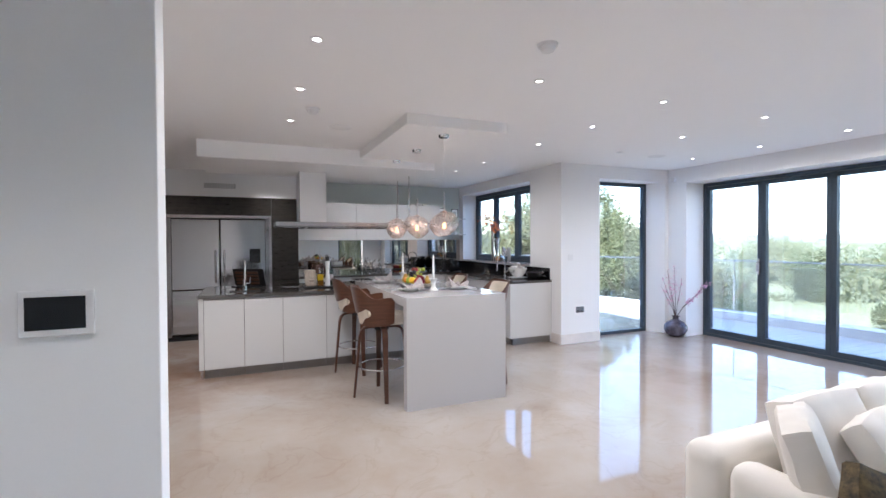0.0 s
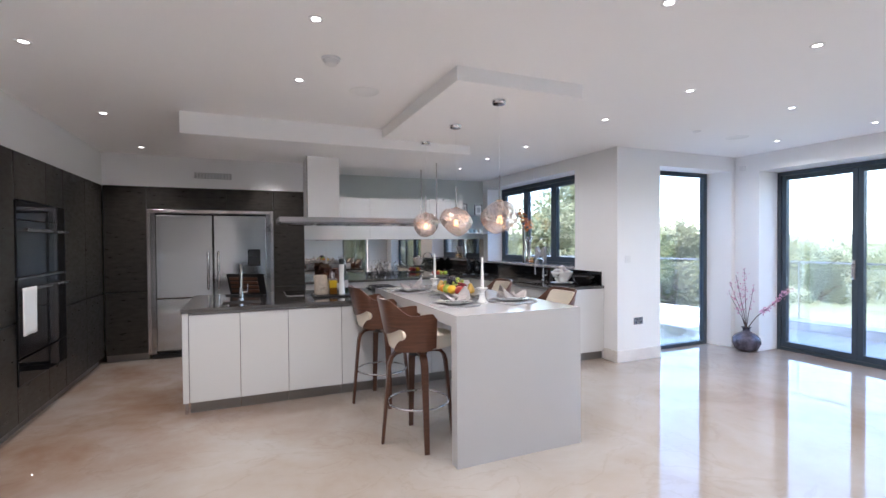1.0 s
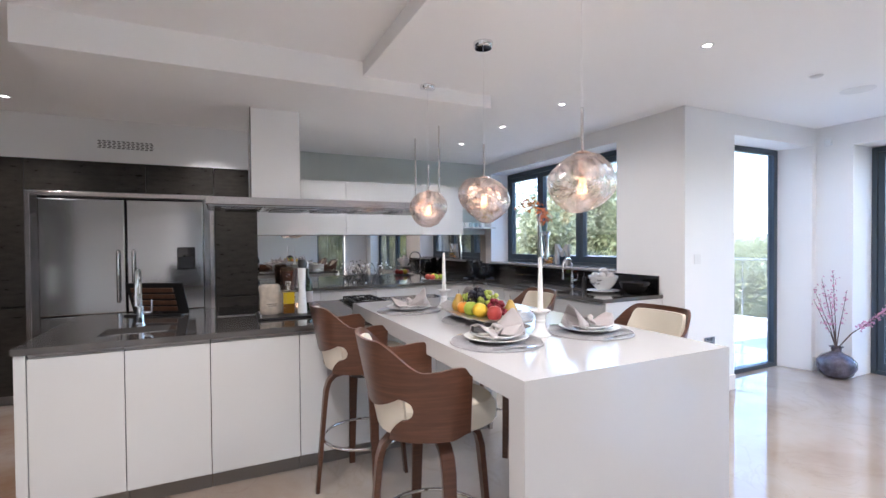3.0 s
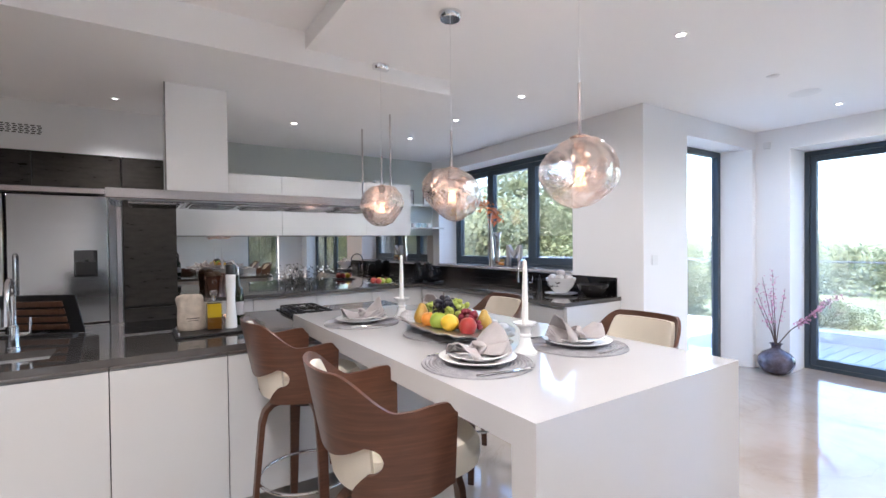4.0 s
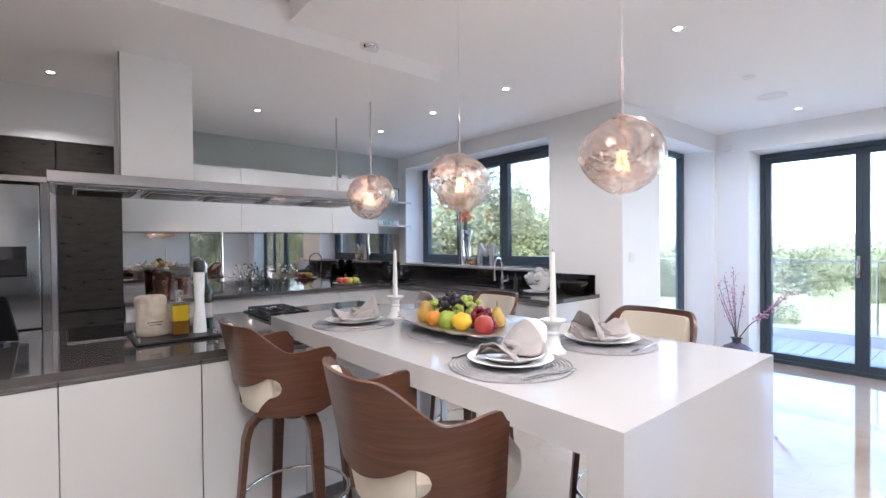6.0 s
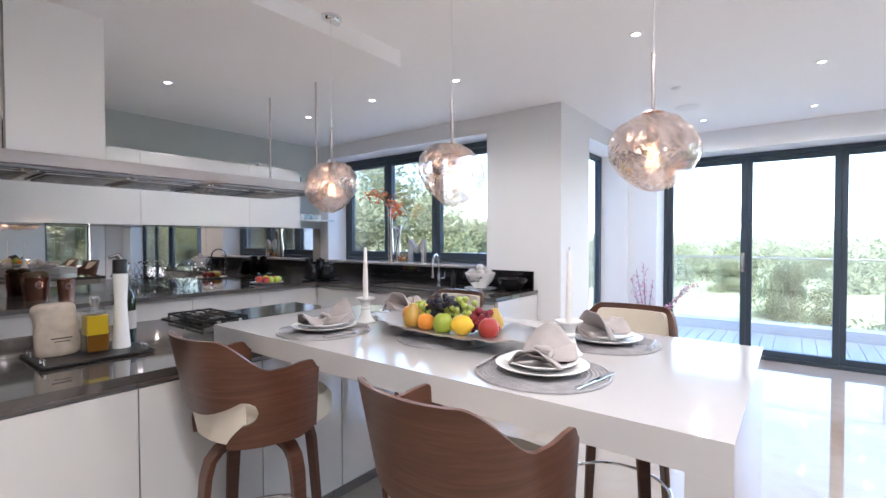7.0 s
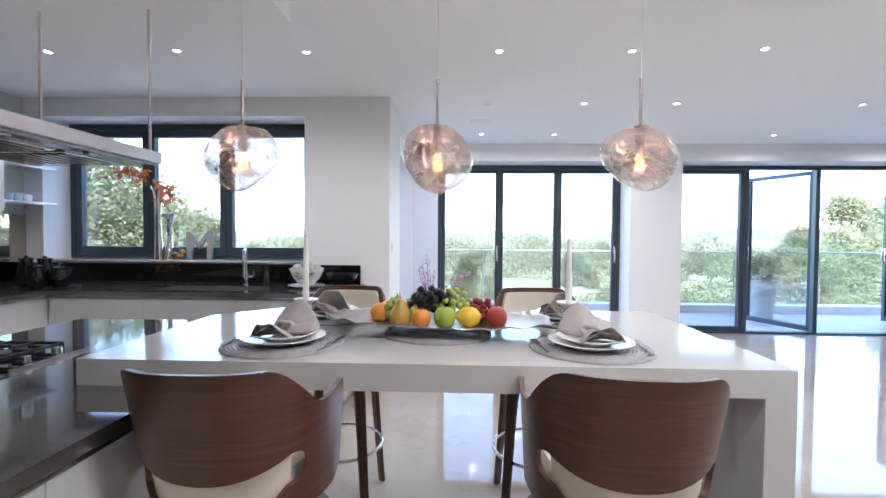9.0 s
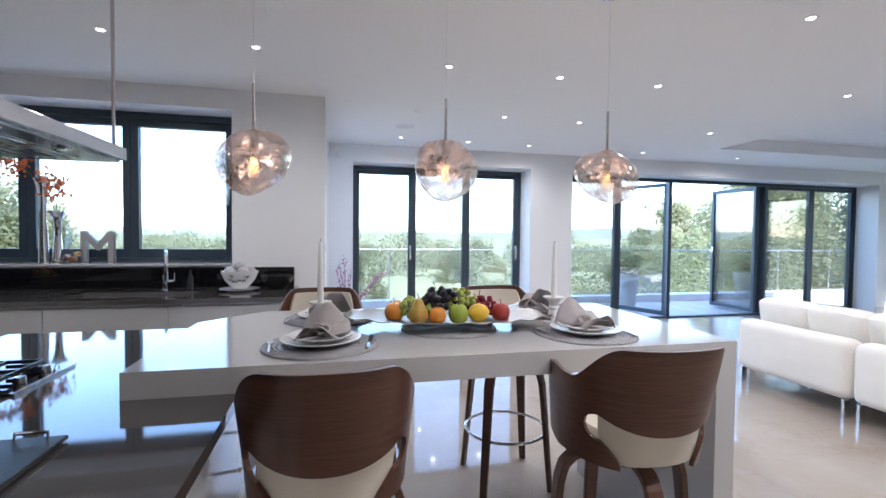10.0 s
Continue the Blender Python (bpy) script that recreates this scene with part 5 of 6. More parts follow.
def napkin_wing(long, rise, half, side, seed, lift=0.0, back=0.0):
    """One flared half of a gathered napkin, opening away from the knot along +x or -x."""
    b = bmesh.new()
    grid = []
    for i in range(15):
        u = i / 14
        r = 0.008 + long * u
        wide = 0.014 + half * math.sin(0.5 * math.pi * min(1.0, 1.15 * u)) * (1 - 0.25 * u ** 4)
        row = []
        for j in range(17):
            v = j / 16 * 2 - 1
            tip = rise * u ** 1.15 * max(0.0, 1 - abs(v) ** 2.2) ** 0.8
            fold = 0.0035 * math.sin(8 * v + 3 * u + seed) * u + 0.002 * noise.noise(Vector((u * 5, v * 4, seed)))
            x = r * (1 - 0.22 * v * v * u) - back * u * (1 - v * v)
            row.append(b.verts.new((side * x, wide * v, max(0.002, 0.016 * (1 - u) * (1 - v * v) + tip + fold + lift * u * (1 - 0.4 * v * v)))))
        grid.append(row)
    for i in range(14):
        for j in range(16):
            b.faces.new((grid[i][j], grid[i + 1][j], grid[i + 1][j + 1], grid[i][j + 1]))
    return b


def napkin_fold(x, y, z, turn, seed):
    """A linen napkin gathered in the middle: a low cuff, a tall fan and a stack of pleats."""
    n = thing("napkin", "grey linen napkin gathered into a pleated fan on a plate", "napkin", pose(x, y, z, 0, 0, turn), "linen napkins")

    def cloth(name, b, at=None):
        part(name, b, LINEN, n, "", True, at).modifiers.new("cloth", "SOLIDIFY").thickness = 0.0026

    n.scale = (1.28, 1.28, 1.08)
    cloth("cuff", napkin_wing(0.078, 0.05, 0.05, -1, seed))
    cloth("cuff", napkin_wing(0.068, 0.036, 0.043, -1, seed + 3))
    cloth("fan", napkin_wing(0.088, 0.092, 0.058, 1, seed + 5, 0.0, 0.02))
    for k in range(4):
        cloth("pleat", napkin_wing(0.098 - 0.004 * k, 0.012 + 0.004 * k, 0.05, 1, seed + k, 0.007 * k), pose(0, 0.012, 0.001, 0, 0, -32 - 3 * k))
    kb = tube(bmesh.new(), [(0.006 * math.sin(3 * a), 0.02 * math.cos(a), 0.02 + 0.017 * math.sin(a)) for a in [2 * math.pi * k / 20 for k in range(20)]], 0.008, 8, True)
    for v in kb.verts:
        v.co += 0.004 * noise.noise_vector(v.co * 60 + Vector((seed, 0, 0)))
        v.co.z = max(0.001, v.co.z)
    part("gather", kb, LINEN, n, "", True)
    return n


def fork(x, y, turn):
    f = bmesh.new()
    box(f, -0.004, 0.004, -0.1, 0.02, 0.0005, 0.004, 0.001)
    box(f, -0.011, 0.011, 0.021, 0.045, 0.001, 0.004, 0.001)
    for k in range(4):
        box(f, -0.011 + 0.0063 * k, -0.0078 + 0.0063 * k, 0.0455, 0.09, 0.001, 0.0035)
    return solo("fork", f, CHROME, "polished steel fork on the placemat", "fork", "table cutlery", at=pose(x, y, TOP + 0.0085, 0, 0, turn))


def knife(x, y, turn):
    f = bmesh.new()
    box(f, -0.006, 0.006, -0.11, -0.01, 0.0005, 0.006, 0.002)
    box(f, -0.008, 0.008, -0.0095, 0.1, 0.001, 0.003, 0.001)
    return solo("knife", f, CHROME, "polished steel knife on the placemat", "knife", "table cutlery", at=pose(x, y, TOP + 0.0085, 0, 0, turn))


for k, (x, y, face) in enumerate(((1.80, 4.52, -90), (1.80, 5.52, -90), (2.29, 4.5, 90), (2.29, 5.5, 90))):
    placemat("placemat", x, y, 0.195, "round woven silver-grey placemat on the white bar")
    plate(x, y, TOP + 0.009, 0.135, "white china dinner plate with raised rim")
    plate(x, y, TOP + 0.021, 0.108, "white china side plate stacked on a dinner plate", "side_plate")
    napkin_fold(x, y, TOP + 0.033, (10, -10, 170, 195)[k], k)
    sg = 1 if face < 0 else -1
    fork(x - 0.01 * sg, y + 0.165 * sg, face + 6)
    knife(x - 0.01 * sg, y - 0.165 * sg, face - 8)


def candlestick(x, y):
    c = thing("candlestick", "white ceramic candlestick with a tall white candle", "candlestick", pose(x, y, TOP), "candlesticks")
    part("stick", lathe(bmesh.new(), [(0, 0), (0.045, 0), (0.046, 0.006), (0.037, 0.014), (0.027, 0.03), (0.022, 0.048), (0.02, 0.06), (0.023, 0.064), (0.023, 0.071), (0.02, 0.075), (0.022, 0.09), (0.03, 0.102), (0.044, 0.11), (0.046, 0.116), (0.04, 0.114), (0.014, 0.106), (0, 0.106)], 28), CHINA, c, "", True)
    part("candle", lathe(bmesh.new(), [(0, 0.1065), (0.0125, 0.1065), (0.0115, 0.2), (0.007, 0.345), (0.004, 0.352), (0, 0.352)], 18), WAX, c, "tapered white wax candle", True)
    part("wick", tube(bmesh.new(), [(0, 0, 0.35), (0.001, 0, 0.362)], 0.0012, 5), BLACK, c)
    return c


candlestick(2.04, 4.535)
candlestick(2.045, 5.53)
placemat("placemat", 2.0, 5.02, 0.195, "round woven placemat under the fruit platter")
PEWTER = surface("hammered_pewter", (0.5, 0.47, 0.44), 0.34, 1.0, vary=0.1, scale=30, grain=120, bump=0.5)
pb = bmesh.new()
g = []
for i in range(41):
    u = -1 + 2 * i / 40
    row = []
    half = 0.19 * (1 - 0.62 * abs(u) ** 3) * (1 + 0.05 * math.sin(23 * u))
    for j in range(13):
        v = -1 + 2 * j / 12
        z = 0.018 + 0.02 * abs(v) ** 2.5 * (1 - 0.6 * u * u) + 0.018 * u * u + 0.004 * math.sin(26 * u) * abs(v) ** 3
        row.append(pb.verts.new((half * v, 0.41 * u, z + 0.008)))
    g.append(row)
for i in range(40):
    for j in range(12):
        pb.faces.new((g[i][j], g[i + 1][j], g[i + 1][j + 1], g[i][j + 1]))
pl = thing("fruit_platter", "long wavy-edged pewter platter on small feet", "platter", pose(2.03, 5.02, TOP + 0.007, 0, 0, -8))
o = part("dish", pb, PEWTER, pl, "", True)
md = o.modifiers.new("metal", "SOLIDIFY")
md.thickness = 0.004
for x in (-0.06, 0.06):
    for y in (-0.17, 0.17):
        part("foot", lathe(bmesh.new(), [(0, 0), (0.012, 0), (0.009, 0.008), (0.012, 0.0235), (0, 0.0235)], 12, (x, y, 0)), PEWTER, pl)
for s in (-1, 1):
    part("leaf_handle", tube(bmesh.new(), [(0, s * 0.33, 0.032), (0.03, s * 0.38, 0.035), (0.05, s * 0.43, 0.03), (0.02, s * 0.46, 0.034), (-0.03, s * 0.43, 0.03), (0, s * 0.35, 0.034)], 0.006, 8), PEWTER, pl, "", True)


def skin(name, colour, dark, scale=9.0, rough=0.35):
    return surface(name, colour, rough, vary=0.1, scale=scale, grain=140, bump=0.06, dark=dark)


ORANGE = skin("orange_peel", (0.80, 0.34, 0.04), (0.70, 0.24, 0.03))
LEMON = skin("lemon_peel", (0.85, 0.58, 0.04), (0.75, 0.46, 0.03))
GREENA = skin("green_apple_skin", (0.38, 0.46, 0.06), (0.28, 0.38, 0.04))
REDA = skin("red_apple_skin", (0.42, 0.028, 0.035), (0.33, 0.05, 0.03))
PEAR = skin("pear_skin", (0.55, 0.42, 0.06), (0.45, 0.22, 0.05))
GRAPE_G = skin("green_grape_skin", (0.45, 0.52, 0.13), (0.34, 0.42, 0.08), 20, 0.25)
GRAPE_B = skin("black_grape_skin", (0.022, 0.02, 0.035), (0.012, 0.01, 0.02), 20, 0.3)
GRAPE_R = skin("red_grape_skin", (0.30, 0.045, 0.06), (0.18, 0.02, 0.04), 20, 0.25)
STALK = surface("brown_stalk", (0.10, 0.06, 0.03), 0.8)
FZ = TOP + 0.034


def fruit(name, label, x, y, r, mat, shape, turn=0, z=FZ):
    f = thing(name, label, "fruit", pose(x, y, z, 0, 0, turn), "fruit on the platter")
    if shape == "round":
        prof = [(0, 0.10), (0.25, 0.04), (0.55, 0.03), (0.85, 0.25), (1.0, 0.75), (0.97, 1.15), (0.75, 1.6), (0.42, 1.8), (0.15, 1.78), (0, 1.7)]
    elif shape == "pear":
        prof = [(0, 0.06), (0.5, 0.03), (0.85, 0.25), (1.0, 0.7), (0.92, 1.15), (0.62, 1.7), (0.42, 2.15), (0.3, 2.4), (0, 2.48)]
    else:
        prof = [(0, -1.3), (0.16, -1.24), (0.3, -1.12), (0.7, -0.85), (0.95, -0.4), (1.0, 0), (0.95, 0.4), (0.7, 0.85), (0.3, 1.12), (0.16, 1.26), (0, 1.32)]
    r *= 1.06
    b = lathe(bmesh.new(), [(a * r, c * r) for a, c in prof], 24)
    for v in b.verts:
        v.co *= 1 + 0.05 * noise.noise(v.co * 14 + Vector((x * 31, y * 17, 0)))
    if shape == "lemon":
        part("flesh", b, mat, f, "", True, pose(0, 0, r, 90, 0, 0))
    else:
        part("flesh", b, mat, f, "", True)
        top = prof[-1][1] * r
        part("stalk", tube(bmesh.new(), [(0, 0, top - 0.004), (0.002, 0, top + 0.012), (0.006, 0.002, top + 0.022)], 0.0016, 6), STALK, f)
    return f


def grapes(label, x, y, z, mat, seed, n=46, size=(0.055, 0.085, 0.05), r=0.0128):
    rnd = random.Random(seed)
    f = thing("grape_bunch", label, "grapes", pose(x, y, z), "fruit on the platter")
    b = ball(bmesh.new(), r, u=12, v=8)
    me = None
    for k in range(n):
        d = Vector((rnd.gauss(0, 1), rnd.gauss(0, 1), rnd.gauss(0, 1))).normalized() * rnd.uniform(0.55, 1.0)
        p = (d.x * size[0], d.y * size[1], abs(d.z) * size[2] * 1.6)
        if me is None:
            o = part("grape", b, mat, f, "", True)
            me = o.data
        else:
            o = new("grape", me)
            o.parent = f
        o.location = p
    part("stem", tube(bmesh.new(), [(0, 0, 0.0), (0.004, 0.01, size[2]), (0.01, 0.03, size[2] * 1.75)], 0.002, 6), STALK, f)
    return f


fruit("orange", "ripe orange on the fruit platter", 2.04, 5.24, 0.037, ORANGE, "round")
fruit("pear", "yellow-green pear with red blush on the platter", 1.955, 5.155, 0.037, PEAR, "pear", 30)
fruit("orange", "small orange on the fruit platter", 1.945, 5.08, 0.032, ORANGE, "round", 40)
fruit("green_apple", "green apple on the fruit platter", 1.945, 4.995, 0.037, GREENA, "round")
fruit("lemon", "yellow lemon on the fruit platter", 1.95, 4.91, 0.035, LEMON, "lemon", 10)
fruit("red_apple", "red apple at the end of the fruit platter", 1.97, 4.808, 0.036, REDA, "round")
fruit("pear", "yellow pear lying behind the grapes", 2.10, 4.86, 0.034, PEAR, "pear", 200)
fruit("green_apple", "green apple behind the grapes", 2.11, 5.1, 0.036, GREENA, "round")
fruit("lemon", "yellow lemon behind the grapes", 2.11, 5.22, 0.034, LEMON, "lemon", 60)
grapes("bunch of green grapes on the fruit platter", 2.03, 5.15, FZ + 0.02, GRAPE_G, 3)
grapes("bunch of black grapes heaped on the fruit", 2.02, 5.05, FZ + 0.045, GRAPE_B, 4, 64, (0.065, 0.08, 0.06), 0.0135)
grapes("bunch of green grapes heaped on the fruit", 2.035, 4.965, FZ + 0.045, GRAPE_G, 5, 46)
grapes("bunch of red grapes hanging over the platter", 2.02, 4.875, FZ + 0.015, GRAPE_R, 6, 56, (0.05, 0.08, 0.05))

# ---- worktop along the mirror ----
COPPER = surface("polished_copper", (0.72, 0.40, 0.29), 0.16, 1.0, vary=0.06, scale=8, bump=0.02)
WT = 0.90
for x, y, r, h in ((1.46, 8.62, 0.09, 0.17), (1.62, 8.5, 0.06, 0.15)):
    cp = thing("copper_pot", "polished copper pot with ring handle on the worktop", "pot", pose(x, y, WT), "copper pots")
    part("body", lathe(bmesh.new(), [(0, 0), (r * 0.82, 0), (r * 0.85, 0.006), (r, h), (r * 1.03, h + 0.004), (r * 0.96, h), (r * 0.8, 0.01), (0, 0.01)], 30), COPPER, cp, "", True)
    part("ring_handle", tube(bmesh.new(), [(0.02 * math.cos(2 * math.pi * k / 16), -r - 0.004, h * 0.68 + 0.02 * math.sin(2 * math.pi * k / 16)) for k in range(16)], 0.0035, 6, True), STEEL, cp)
    if r > 0.08:
        for k in range(6):
            a = k * 1.1
            part("pine_cone", ball(bmesh.new(), 0.032, (0.045 * math.cos(a), 0.045 * math.sin(a), h + 0.012 + 0.012 * (k % 2)), (1.2, 1, 0.8)), STALK, cp, "", True)

TWIG = surface("blackened_metal_twig", (0.03, 0.026, 0.024), 0.4, 0.6, vary=0.1)
br = thing("branch_sculpture", "openwork dark metal branch bowl with small pale buds", "sculpture", pose(2.5, 8.52, WT))
rnd = random.Random(8)
for k in range(38):
    b = bmesh.new()
    x, y = rnd.uniform(-0.34, 0.34), rnd.uniform(-0.1, 0.1)
    p = Vector((x * 0.5, y * 0.5, 0.004))
    pts = [p.copy()]
    d = Vector((x * 1.2, y, 0.25)).normalized()
    for _ in range(5):
        d = (d + Vector((rnd.gauss(0, 0.5), rnd.gauss(0, 0.4), rnd.gauss(0, 0.3)))).normalized()
        p = p + d * 0.055
        p.z = min(0.24, max(0.006, p.z))
        pts.append(p.copy())
    part("twig", tube(b, pts, [0.003, 0.0027, 0.0024, 0.002, 0.0017, 0.0013], 5), TWIG, br)
    part("bud", ball(bmesh.new(), 0.009, tuple(pts[-1]), u=8, v=6), CHINA if k % 3 else TWIG, br, "", True)
pd = thing("fruit_dish", "small dish with artificial fruit on the worktop", "dish", pose(3.25, 8.33, WT))
part("dish", lathe(bmesh.new(), [(0, 0), (0.1, 0), (0.16, 0.014), (0.165, 0.018), (0.1, 0.008), (0, 0.006)], 30), CHINA, pd, "", True)
for k, (x, y, m) in enumerate(((-0.085, 0.0, REDA), (0.0, -0.06, GREENA), (0.075, -0.02, REDA), (0.02, 0.06, LEMON), (-0.055, -0.075, REDA), (-0.05, 0.07, REDA), (0.07, -0.09, GREENA))):
    part("fruit", ball(bmesh.new(), 0.04, (x, y, 0.045), (1, 1, 0.92)), m, pd, "", True)
pt = thing("round_tray", "black tray under the dark jars", "tray", pose(3.86, 8.22, WT))
part("plate", lathe(bmesh.new(), [(0, 0.0005), (0.2, 0.0005), (0.21, 0.01), (0.2, 0.008), (0, 0.006)], 32), BLACK, pt, "", True)
for x, y, r, h in ((3.73, 8.2, 0.06, 0.19), (3.85, 8.12, 0.068, 0.17), (3.98, 8.2, 0.06, 0.19), (3.92, 8.31, 0.065, 0.24), (3.78, 8.33, 0.06, 0.25)):
    jar = thing("black_jar", "glossy black lidded kitchen jar on a tray", "jar", pose(x, y, WT + 0.0075), "black jars")
    part("body", lathe(bmesh.new(), [(0, 0), (r * 0.7, 0), (r, h * 0.35), (r * 0.98, h * 0.55), (r * 0.7, h * 0.8), (r * 0.72, h * 0.86), (0, h * 0.86)], 24), BLACK_GLASS, jar, "", True)
    part("lid", lathe(bmesh.new(), [(0, h * 0.865), (r * 0.78, h * 0.865), (r * 0.8, h * 0.93), (r * 0.2, h * 0.97), (r * 0.22, h), (0, h * 1.02)], 24), BLACK_GLASS, jar, "", True)
    part("handle", tube(bmesh.new(), [(r * 0.85, 0, h * 0.7), (r * 1.45, 0, h * 0.65), (r * 1.45, 0, h * 0.35), (r * 0.95, 0, h * 0.28)], 0.006, 8), BLACK_GLASS, jar, "", True)

# shelves beside the cupboards
BLUE = surface("pale_blue_glaze", (0.42, 0.56, 0.62), 0.2, vary=0.05, bump=0.0)
for k, (x, m) in enumerate(((3.95, CHINA), (4.03, BLUE), (4.11, BLUE), (4.2, CHINA))):
    cu = thing("small_cup", "small pale glazed cup on the wall shelf", "cup", pose(x, 8.72, 1.607), "shelf cups")
    part("bowl", lathe(bmesh.new(), [(0, 0), (0.026, 0), (0.034, 0.02), (0.036, 0.062), (0.033, 0.062), (0.03, 0.02), (0, 0.008)], 20), m, cu, "", True)
    part("handle", tube(bmesh.new(), [(0.034, 0, 0.05), (0.05, 0, 0.045), (0.05, 0, 0.025), (0.034, 0, 0.02)], 0.003, 6), m, cu, "", True)
GREYP = surface("grey_print", (0.5, 0.5, 0.5), 0.6, vary=0.4, scale=14)
for x0, x1, z in ((3.80, 3.97, 0.2), (4.12, 4.27, 0.19)):
    pf = thing("picture_frame", "small framed grey print standing on the shelf", "picture frame", pose(x0, 8.74, 1.9225), "shelf pictures")
    w = x1 - x0
    part("frame", boxes([(0, 0.012, 0, 0.014, 0, z), (w - 0.012, w, 0, 0.014, 0, z), (0.012, w - 0.012, 0, 0.014, 0, 0.012), (0.012, w - 0.012, 0, 0.014, z - 0.012, z)]), BLACK, pf)
    part("mount", boxes([(0.012, w - 0.012, 0.006, 0.012, 0.012, z - 0.012)]), CHINA, pf)
    part("print", boxes([(0.04, w - 0.04, 0.004, 0.0058, 0.05, z - 0.05)]), GREYP, pf)
for k in range(3):
    solo("storage_box", boxes([(3.2 + 0.13 * k, 3.31 + 0.13 * k, 8.6, 8.7, 2.1455, 2.18 + 0.02 * (k % 2))], 0.004), CHINA, "small white box on top of the wall cupboards", "box", "boxes on the cupboards")

# ---- window sill and sink run ----
def twist_vase(x, y, h, turn):
    v = thing("tall_vase", "twisted polished steel vase on the window sill", "vase", pose(x, y, 1.1, 0, 0, turn), "steel vases")
    b = lathe(bmesh.new(), [(0, 0), (0.042, 0), (0.04, 0.02), (0.026, h * 0.5), (0.03, h * 0.8), (0.045, h * 0.93), (0.066, h), (0.061, h), (0.026, h * 0.82), (0, h * 0.8)], 24)
    for q in b.verts:
        k = q.co.z / h
        q.co.x += 0.05 * math.sin(3 * k) * k
    part("body", b, CHROME, v, "", True)
    return v


FLOWER = surface("orange_orchid_petal", (0.75, 0.20, 0.05), 0.6, vary=0.25, scale=40)
STEM = surface("green_stem", (0.08, 0.14, 0.03), 0.6)


def spray(parent, pts, seed, n=60, size=0.016, spread=0.05, mat=None, tail=0.35):
    part("stem", tube(bmesh.new(), pts, 0.0035, 6), STEM, parent, "", True)
    rnd = random.Random(seed)
    b = bmesh.new()
    m = len(pts) - 1
    for _ in range(n):
        f = (tail + (1 - tail) * rnd.random()) * m
        k = min(int(f), m - 1)
        p = Vector(pts[k]).lerp(Vector(pts[k + 1]), f - k) + Vector((rnd.gauss(0, 1), rnd.gauss(0, 1), rnd.gauss(0, 1))) * spread * 0.5
        u = Vector((rnd.gauss(0, 1), rnd.gauss(0, 1), rnd.gauss(0, 1))).normalized()
        w = u.orthogonal().normalized()
        s = size * rnd.uniform(0.6, 1.3)
        b.faces.new([b.verts.new(q) for q in (p - u * s, p - w * s * 0.6 + u * 0.2 * s, p + u * s, p + w * s * 0.6 + u * 0.2 * s)])
    part("blossom", b, mat or FLOWER, parent)


v1 = twist_vase(4.55, 7.78, 0.68, 200)
spray(v1, [(0.02, 0, 0.6), (-0.02, -0.1, 0.74), (-0.06, -0.22, 0.82), (-0.1, -0.38, 0.8)], 21, 120, 0.026, 0.07)
v2 = twist_vase(4.56, 7.69, 0.42, 20)
spray(v2, [(0.0, 0, 0.38), (-0.01, 0.0, 0.5), (-0.02, -0.02, 0.6), (-0.04, -0.03, 0.66)], 22, 70, 0.024, 0.06)
spray(v2, [(0.0, 0, 0.38), (0.0, 0.04, 0.52), (-0.02, 0.08, 0.62), (-0.02, 0.07, 0.7)], 23, 70, 0.024, 0.06)

tc = bpy.data.curves.new("letter_m", "FONT")
tc.body, tc.size, tc.extrude, tc.bevel_depth = "M", 0.37, 0.02, 0.003
tm = bpy.data.objects.new("letter_m", tc)
scene.collection.objects.link(tm)
dg = bpy.context.evaluated_depsgraph_get()
me = bpy.data.meshes.new_from_object(tm.evaluated_get(dg))
bpy.data.objects.remove(tm)
me.materials.clear()
me.materials.append(surface("pale_grey_wood", (0.4, 0.39, 0.38), 0.6, vary=0.1, scale=20))
letter = new("decorative_letter", me)
letter.matrix_basis = pose(4.6, 7.56, 1.104, 90, 0, -90)
tagged(letter, "standing pale grey block letter M on the window sill", "letter")
jr = thing("glass_jar", "short glass jar with coloured sweets on the sill", "jar", pose(4.5, 7.56, 1.1))
jr.scale = (1.35, 1.35, 1.35)
part("glass_body", lathe(bmesh.new(), [(0, 0), (0.05, 0), (0.053, 0.01), (0.053, 0.085), (0.05, 0.085), (0.049, 0.01), (0, 0.006)], 24), CLEAR, jr, "", True)
rnd = random.Random(2)
for k in range(12):
    part("sweet", ball(bmesh.new(), 0.015, (0.03 * math.cos(k * 2.2), 0.03 * math.sin(k * 2.2), 0.022 + 0.016 * (k % 3)), u=8, v=6), (ORANGE, COPPER, PEAR)[k % 3], jr, "", True)

plate(4.08, 6.21, WT + 0.0005, 0.15, "white china plate under the patterned bowl", "serving_plate")
bw = thing("patterned_bowl", "white bowl with dark brushed pattern, holding pale balls", "bowl", pose(4.08, 6.21, WT + 0.0225))
bw.scale = (1.22, 1.22, 1.22)
part("bowl", lathe(bmesh.new(), [(0, 0), (0.05, 0), (0.055, 0.01), (0.09, 0.05), (0.112, 0.1), (0.114, 0.112), (0.108, 0.11), (0.085, 0.055), (0, 0.02)], 36), CHINA, bw, "", True)
SILVERED = surface("mottled_silver_ball", (0.45, 0.43, 0.42), 0.35, 0.3, vary=0.3, scale=30, grain=60, bump=0.3)
for k, (x, y) in enumerate(((0.05, 0), (-0.03, 0.055), (-0.045, -0.03), (0.02, -0.06), (0.0, 0.0))):
    part("ball", ball(bmesh.new(), 0.036, (x, y, 0.105 + (0.035 if k == 4 else 0))), SILVERED, bw, "", True)
rnd = random.Random(4)
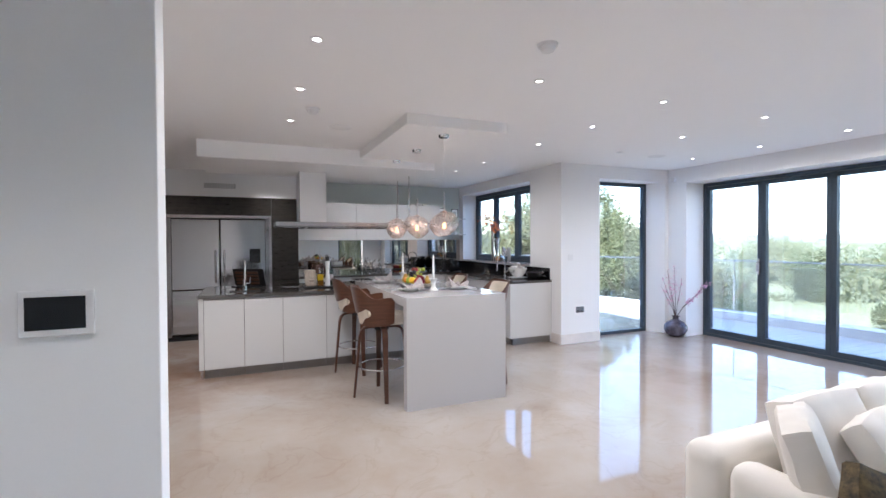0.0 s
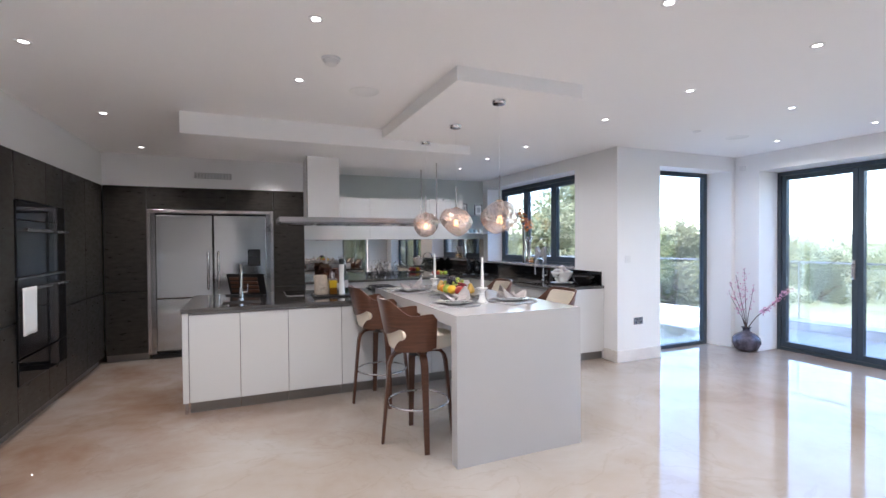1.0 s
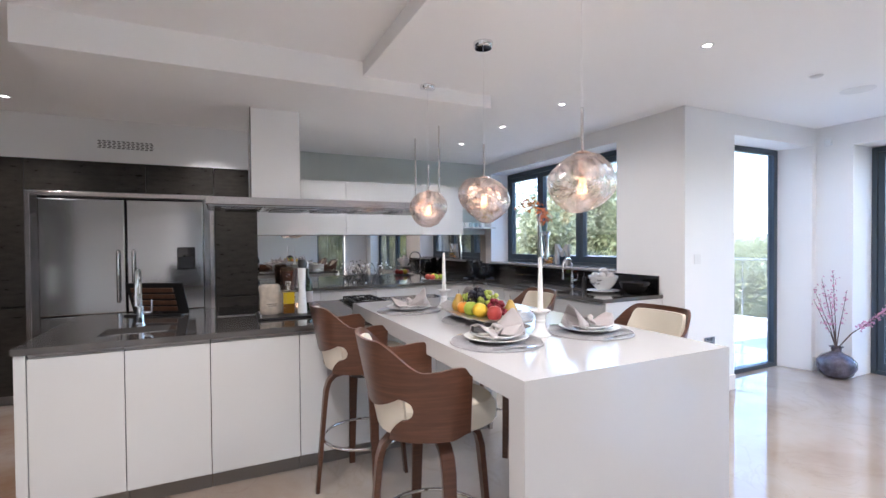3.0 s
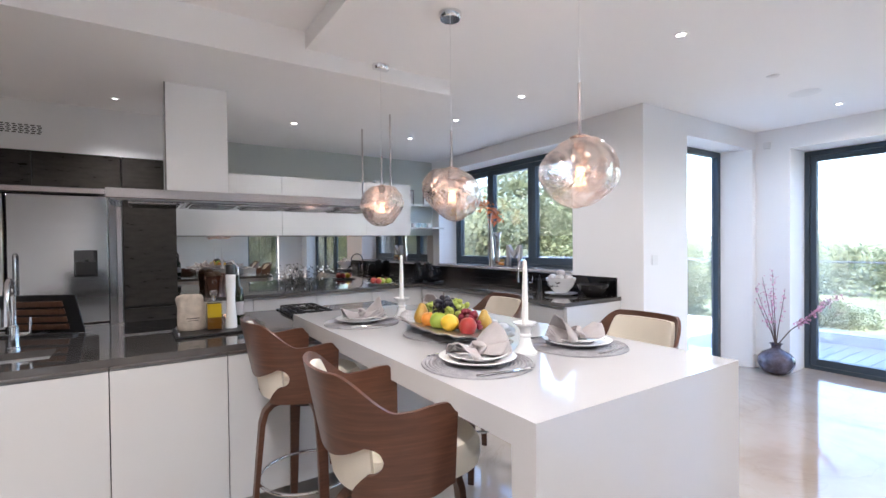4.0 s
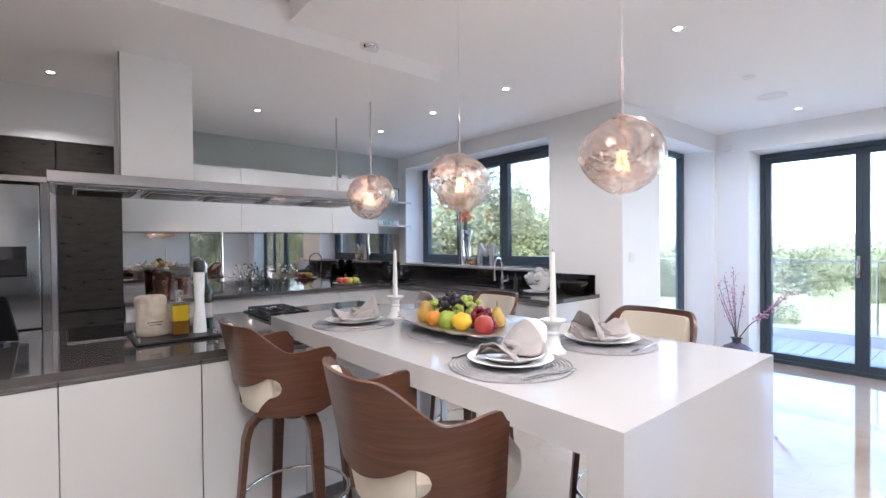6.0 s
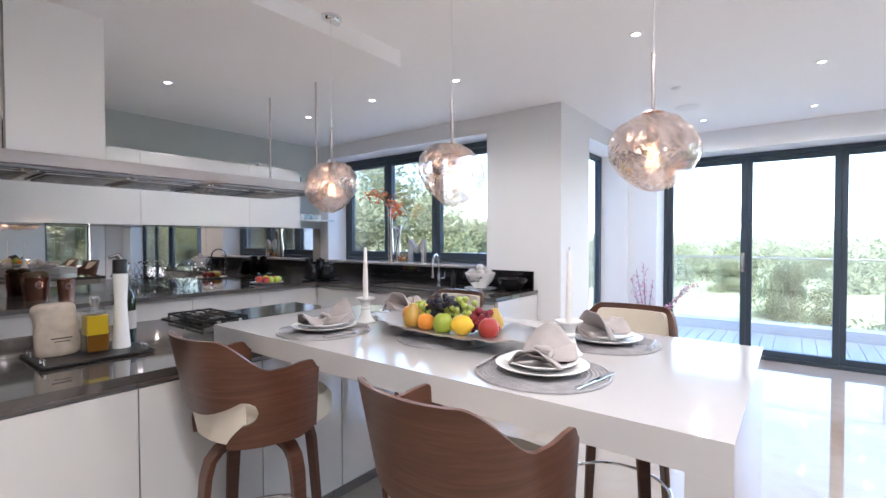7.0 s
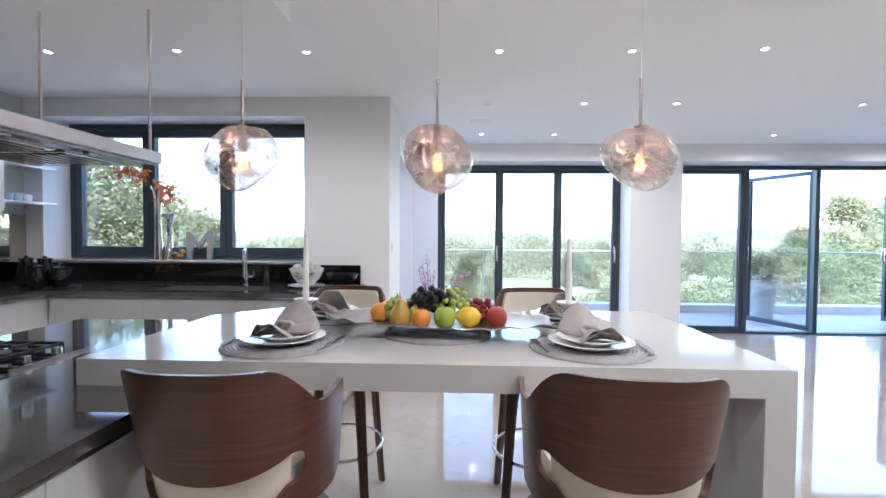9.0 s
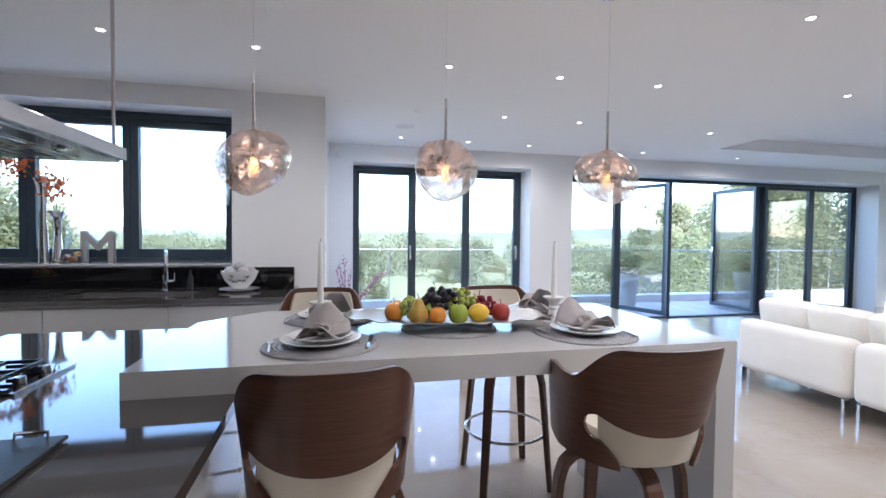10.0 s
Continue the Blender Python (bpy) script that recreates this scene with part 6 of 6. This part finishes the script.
for k in range(9):
    a = math.pi + rnd.uniform(-0.6, 0.6)
    z = rnd.uniform(0.045, 0.09)
    r = 0.056 + 0.058 * (z - 0.01) / 0.09 + 0.012
    b = bmesh.new()
    tube(b, [(r * math.cos(a + 0.07 * j), r * math.sin(a + 0.07 * j), z + 0.007 * math.sin(2 * j + k)) for j in range(4)], 0.0025, 5)
    part("brush_stroke", b, BLACK, bw)
solo("dark_bowl", lathe(bmesh.new(), [(0, 0), (0.06, 0), (0.12, 0.06), (0.145, 0.11), (0.139, 0.11), (0.1, 0.05), (0, 0.014)], 30, (4.21, 5.95, WT)), BLACK_GLASS, "glossy dark bowl at the end of the worktop", "bowl", smooth=True)

# ---- oven towel ----
tw = bmesh.new()
n = 12
rows_ = []
for i in range(n + 1):
    f = i / n
    row = []
    for j in range(9):
        y = 0.24 * (j / 8 - 0.5)
        row.append(tw.verts.new((0.012 + 0.004 * math.sin(j * 1.3) * f, y, -0.36 * f)))
    rows_.append(row)
for i in range(n):
    for j in range(8):
        tw.faces.new((rows_[i][j], rows_[i][j + 1], rows_[i + 1][j + 1], rows_[i + 1][j]))
o = solo("tea_towel", tw, WAX, "white tea towel hanging over the oven handle", "towel", smooth=True, at=pose(-1.178, 5.86, 1.125))
m = o.modifiers.new("cloth", "SOLIDIFY")
m.thickness = 0.006

# ---- floor vase by the folding door ----
SMOKE = surface("mottled_smoky_glass", (0.10, 0.09, 0.12), 0.06, 0.35, vary=0.8, scale=14, grain=40, bump=0.05, spec=0.7)
fv = thing("floor_vase", "round mottled smoky glass floor vase with pink blossom branches", "vase", pose(6.33, 5.33, 0))
part("body", lathe(bmesh.new(), [(0, 0), (0.085, 0), (0.13, 0.035), (0.165, 0.11), (0.16, 0.17), (0.12, 0.22), (0.06, 0.25), (0.04, 0.265), (0.045, 0.3), (0.062, 0.312), (0.05, 0.31), (0.03, 0.29), (0, 0.27)], 36), SMOKE, fv, "", True)
PINK = surface("pink_blossom", (0.58, 0.3, 0.42), 0.7, vary=0.35, scale=60)
TWIGB = surface("brown_twig", (0.09, 0.06, 0.05), 0.8)
for k, (dx, dy, h, full) in enumerate(((-0.2, 0.1, 0.5, 20), (-0.12, 0.14, 0.62, 24), (-0.06, 0.1, 0.72, 45), (0.02, 0.04, 0.78, 50), (0.06, -0.06, 0.6, 20), (0.1, -0.42, 0.52, 80), (0.06, -0.5, 0.58, 80), (-0.18, -0.02, 0.55, 16))):
    pts = [(0, 0, 0.28), (dx * 0.25, dy * 0.25, 0.28 + h * 0.33), (dx * 0.6, dy * 0.6, 0.28 + h * 0.62), (dx, dy, 0.28 + h)]
    part("branch", tube(bmesh.new(), pts, [0.005, 0.004, 0.003, 0.0015], 6), TWIGB, fv, "", True)
    rnd = random.Random(50 + k)
    b = bmesh.new()
    for _ in range(full):
        f = (0.45 + 0.55 * rnd.random()) * 3
        i = min(int(f), 2)
        p = Vector(pts[i]).lerp(Vector(pts[i + 1]), f - i) + Vector((rnd.gauss(0, 1), rnd.gauss(0, 1), rnd.gauss(0, 1))) * 0.016
        u = Vector((rnd.gauss(0, 1), rnd.gauss(0, 1), rnd.gauss(0, 1))).normalized()
        w = u.orthogonal().normalized()
        s = rnd.uniform(0.01, 0.02)
        b.faces.new([b.verts.new(q) for q in (p - u * s, p - w * s * 0.7, p + u * s, p + w * s * 0.7)])
    part("blossom", b, PINK, fv)

# ---- cushions on the sofa ----
def loose_cushion(name, label, at, w, h, d, mat, seed):
    return solo(name, box_cushion(w, h, d, seed), mat, label, "cushion", "sofa cushions", smooth=True, at=at)


loose_cushion("sofa_cushion", "cream boxed cushion propped in the sofa corner", pose(2.32, 1.36, 0.61, 70, 0, 34), 0.4, 0.36, 0.13, SOFA, 3.1)
for k, x in enumerate((2.6, 3.06, 3.5)):
    loose_cushion("sofa_cushion", "large cream boxed cushion leaning on the sofa back", pose(x, 1.45, 0.615, 70, 0, -1 + 2 * k), 0.46, 0.36, 0.17, SOFA, 5.0 + 1.7 * k)
loose_cushion("sofa_cushion", "small cream cushion slumped against the back cushions", pose(2.72, 1.25, 0.585, 50, 0, 10), 0.42, 0.36, 0.12, SOFA, 9.0)
PEACOCK = surface("dark_gold_feather_print", (0.19, 0.135, 0.06), 0.8, vary=0.6, scale=30, grain=90, bump=0.1, dark=(0.012, 0.012, 0.014))
loose_cushion("patterned_cushion", "dark cushion with gold feather print on the sofa", pose(2.214, 1.05, 0.5, 61, 29, -23), 0.38, 0.36, 0.1, PEACOCK, 2.0)

# ---- terrace boards ----
board = bpy.data.meshes.new("deck_board")
bb = boxes([(0, 1, 0, 0.139, -0.0315, DECK_Z)], 0.002, 1)
bb.to_mesh(board)
bb.free()
board.materials.append(DECK)
y = -6.0
while y < 9.0:
    x0 = 6.965 if y < 5.94 else 4.83
    ob = new("deck_board", board)
    ob.parent = terrace
    ob.location, ob.scale = (x0, y, 0), (edge_x(y + 0.14) - 0.125 - x0, 1, 1)
    y += 0.145
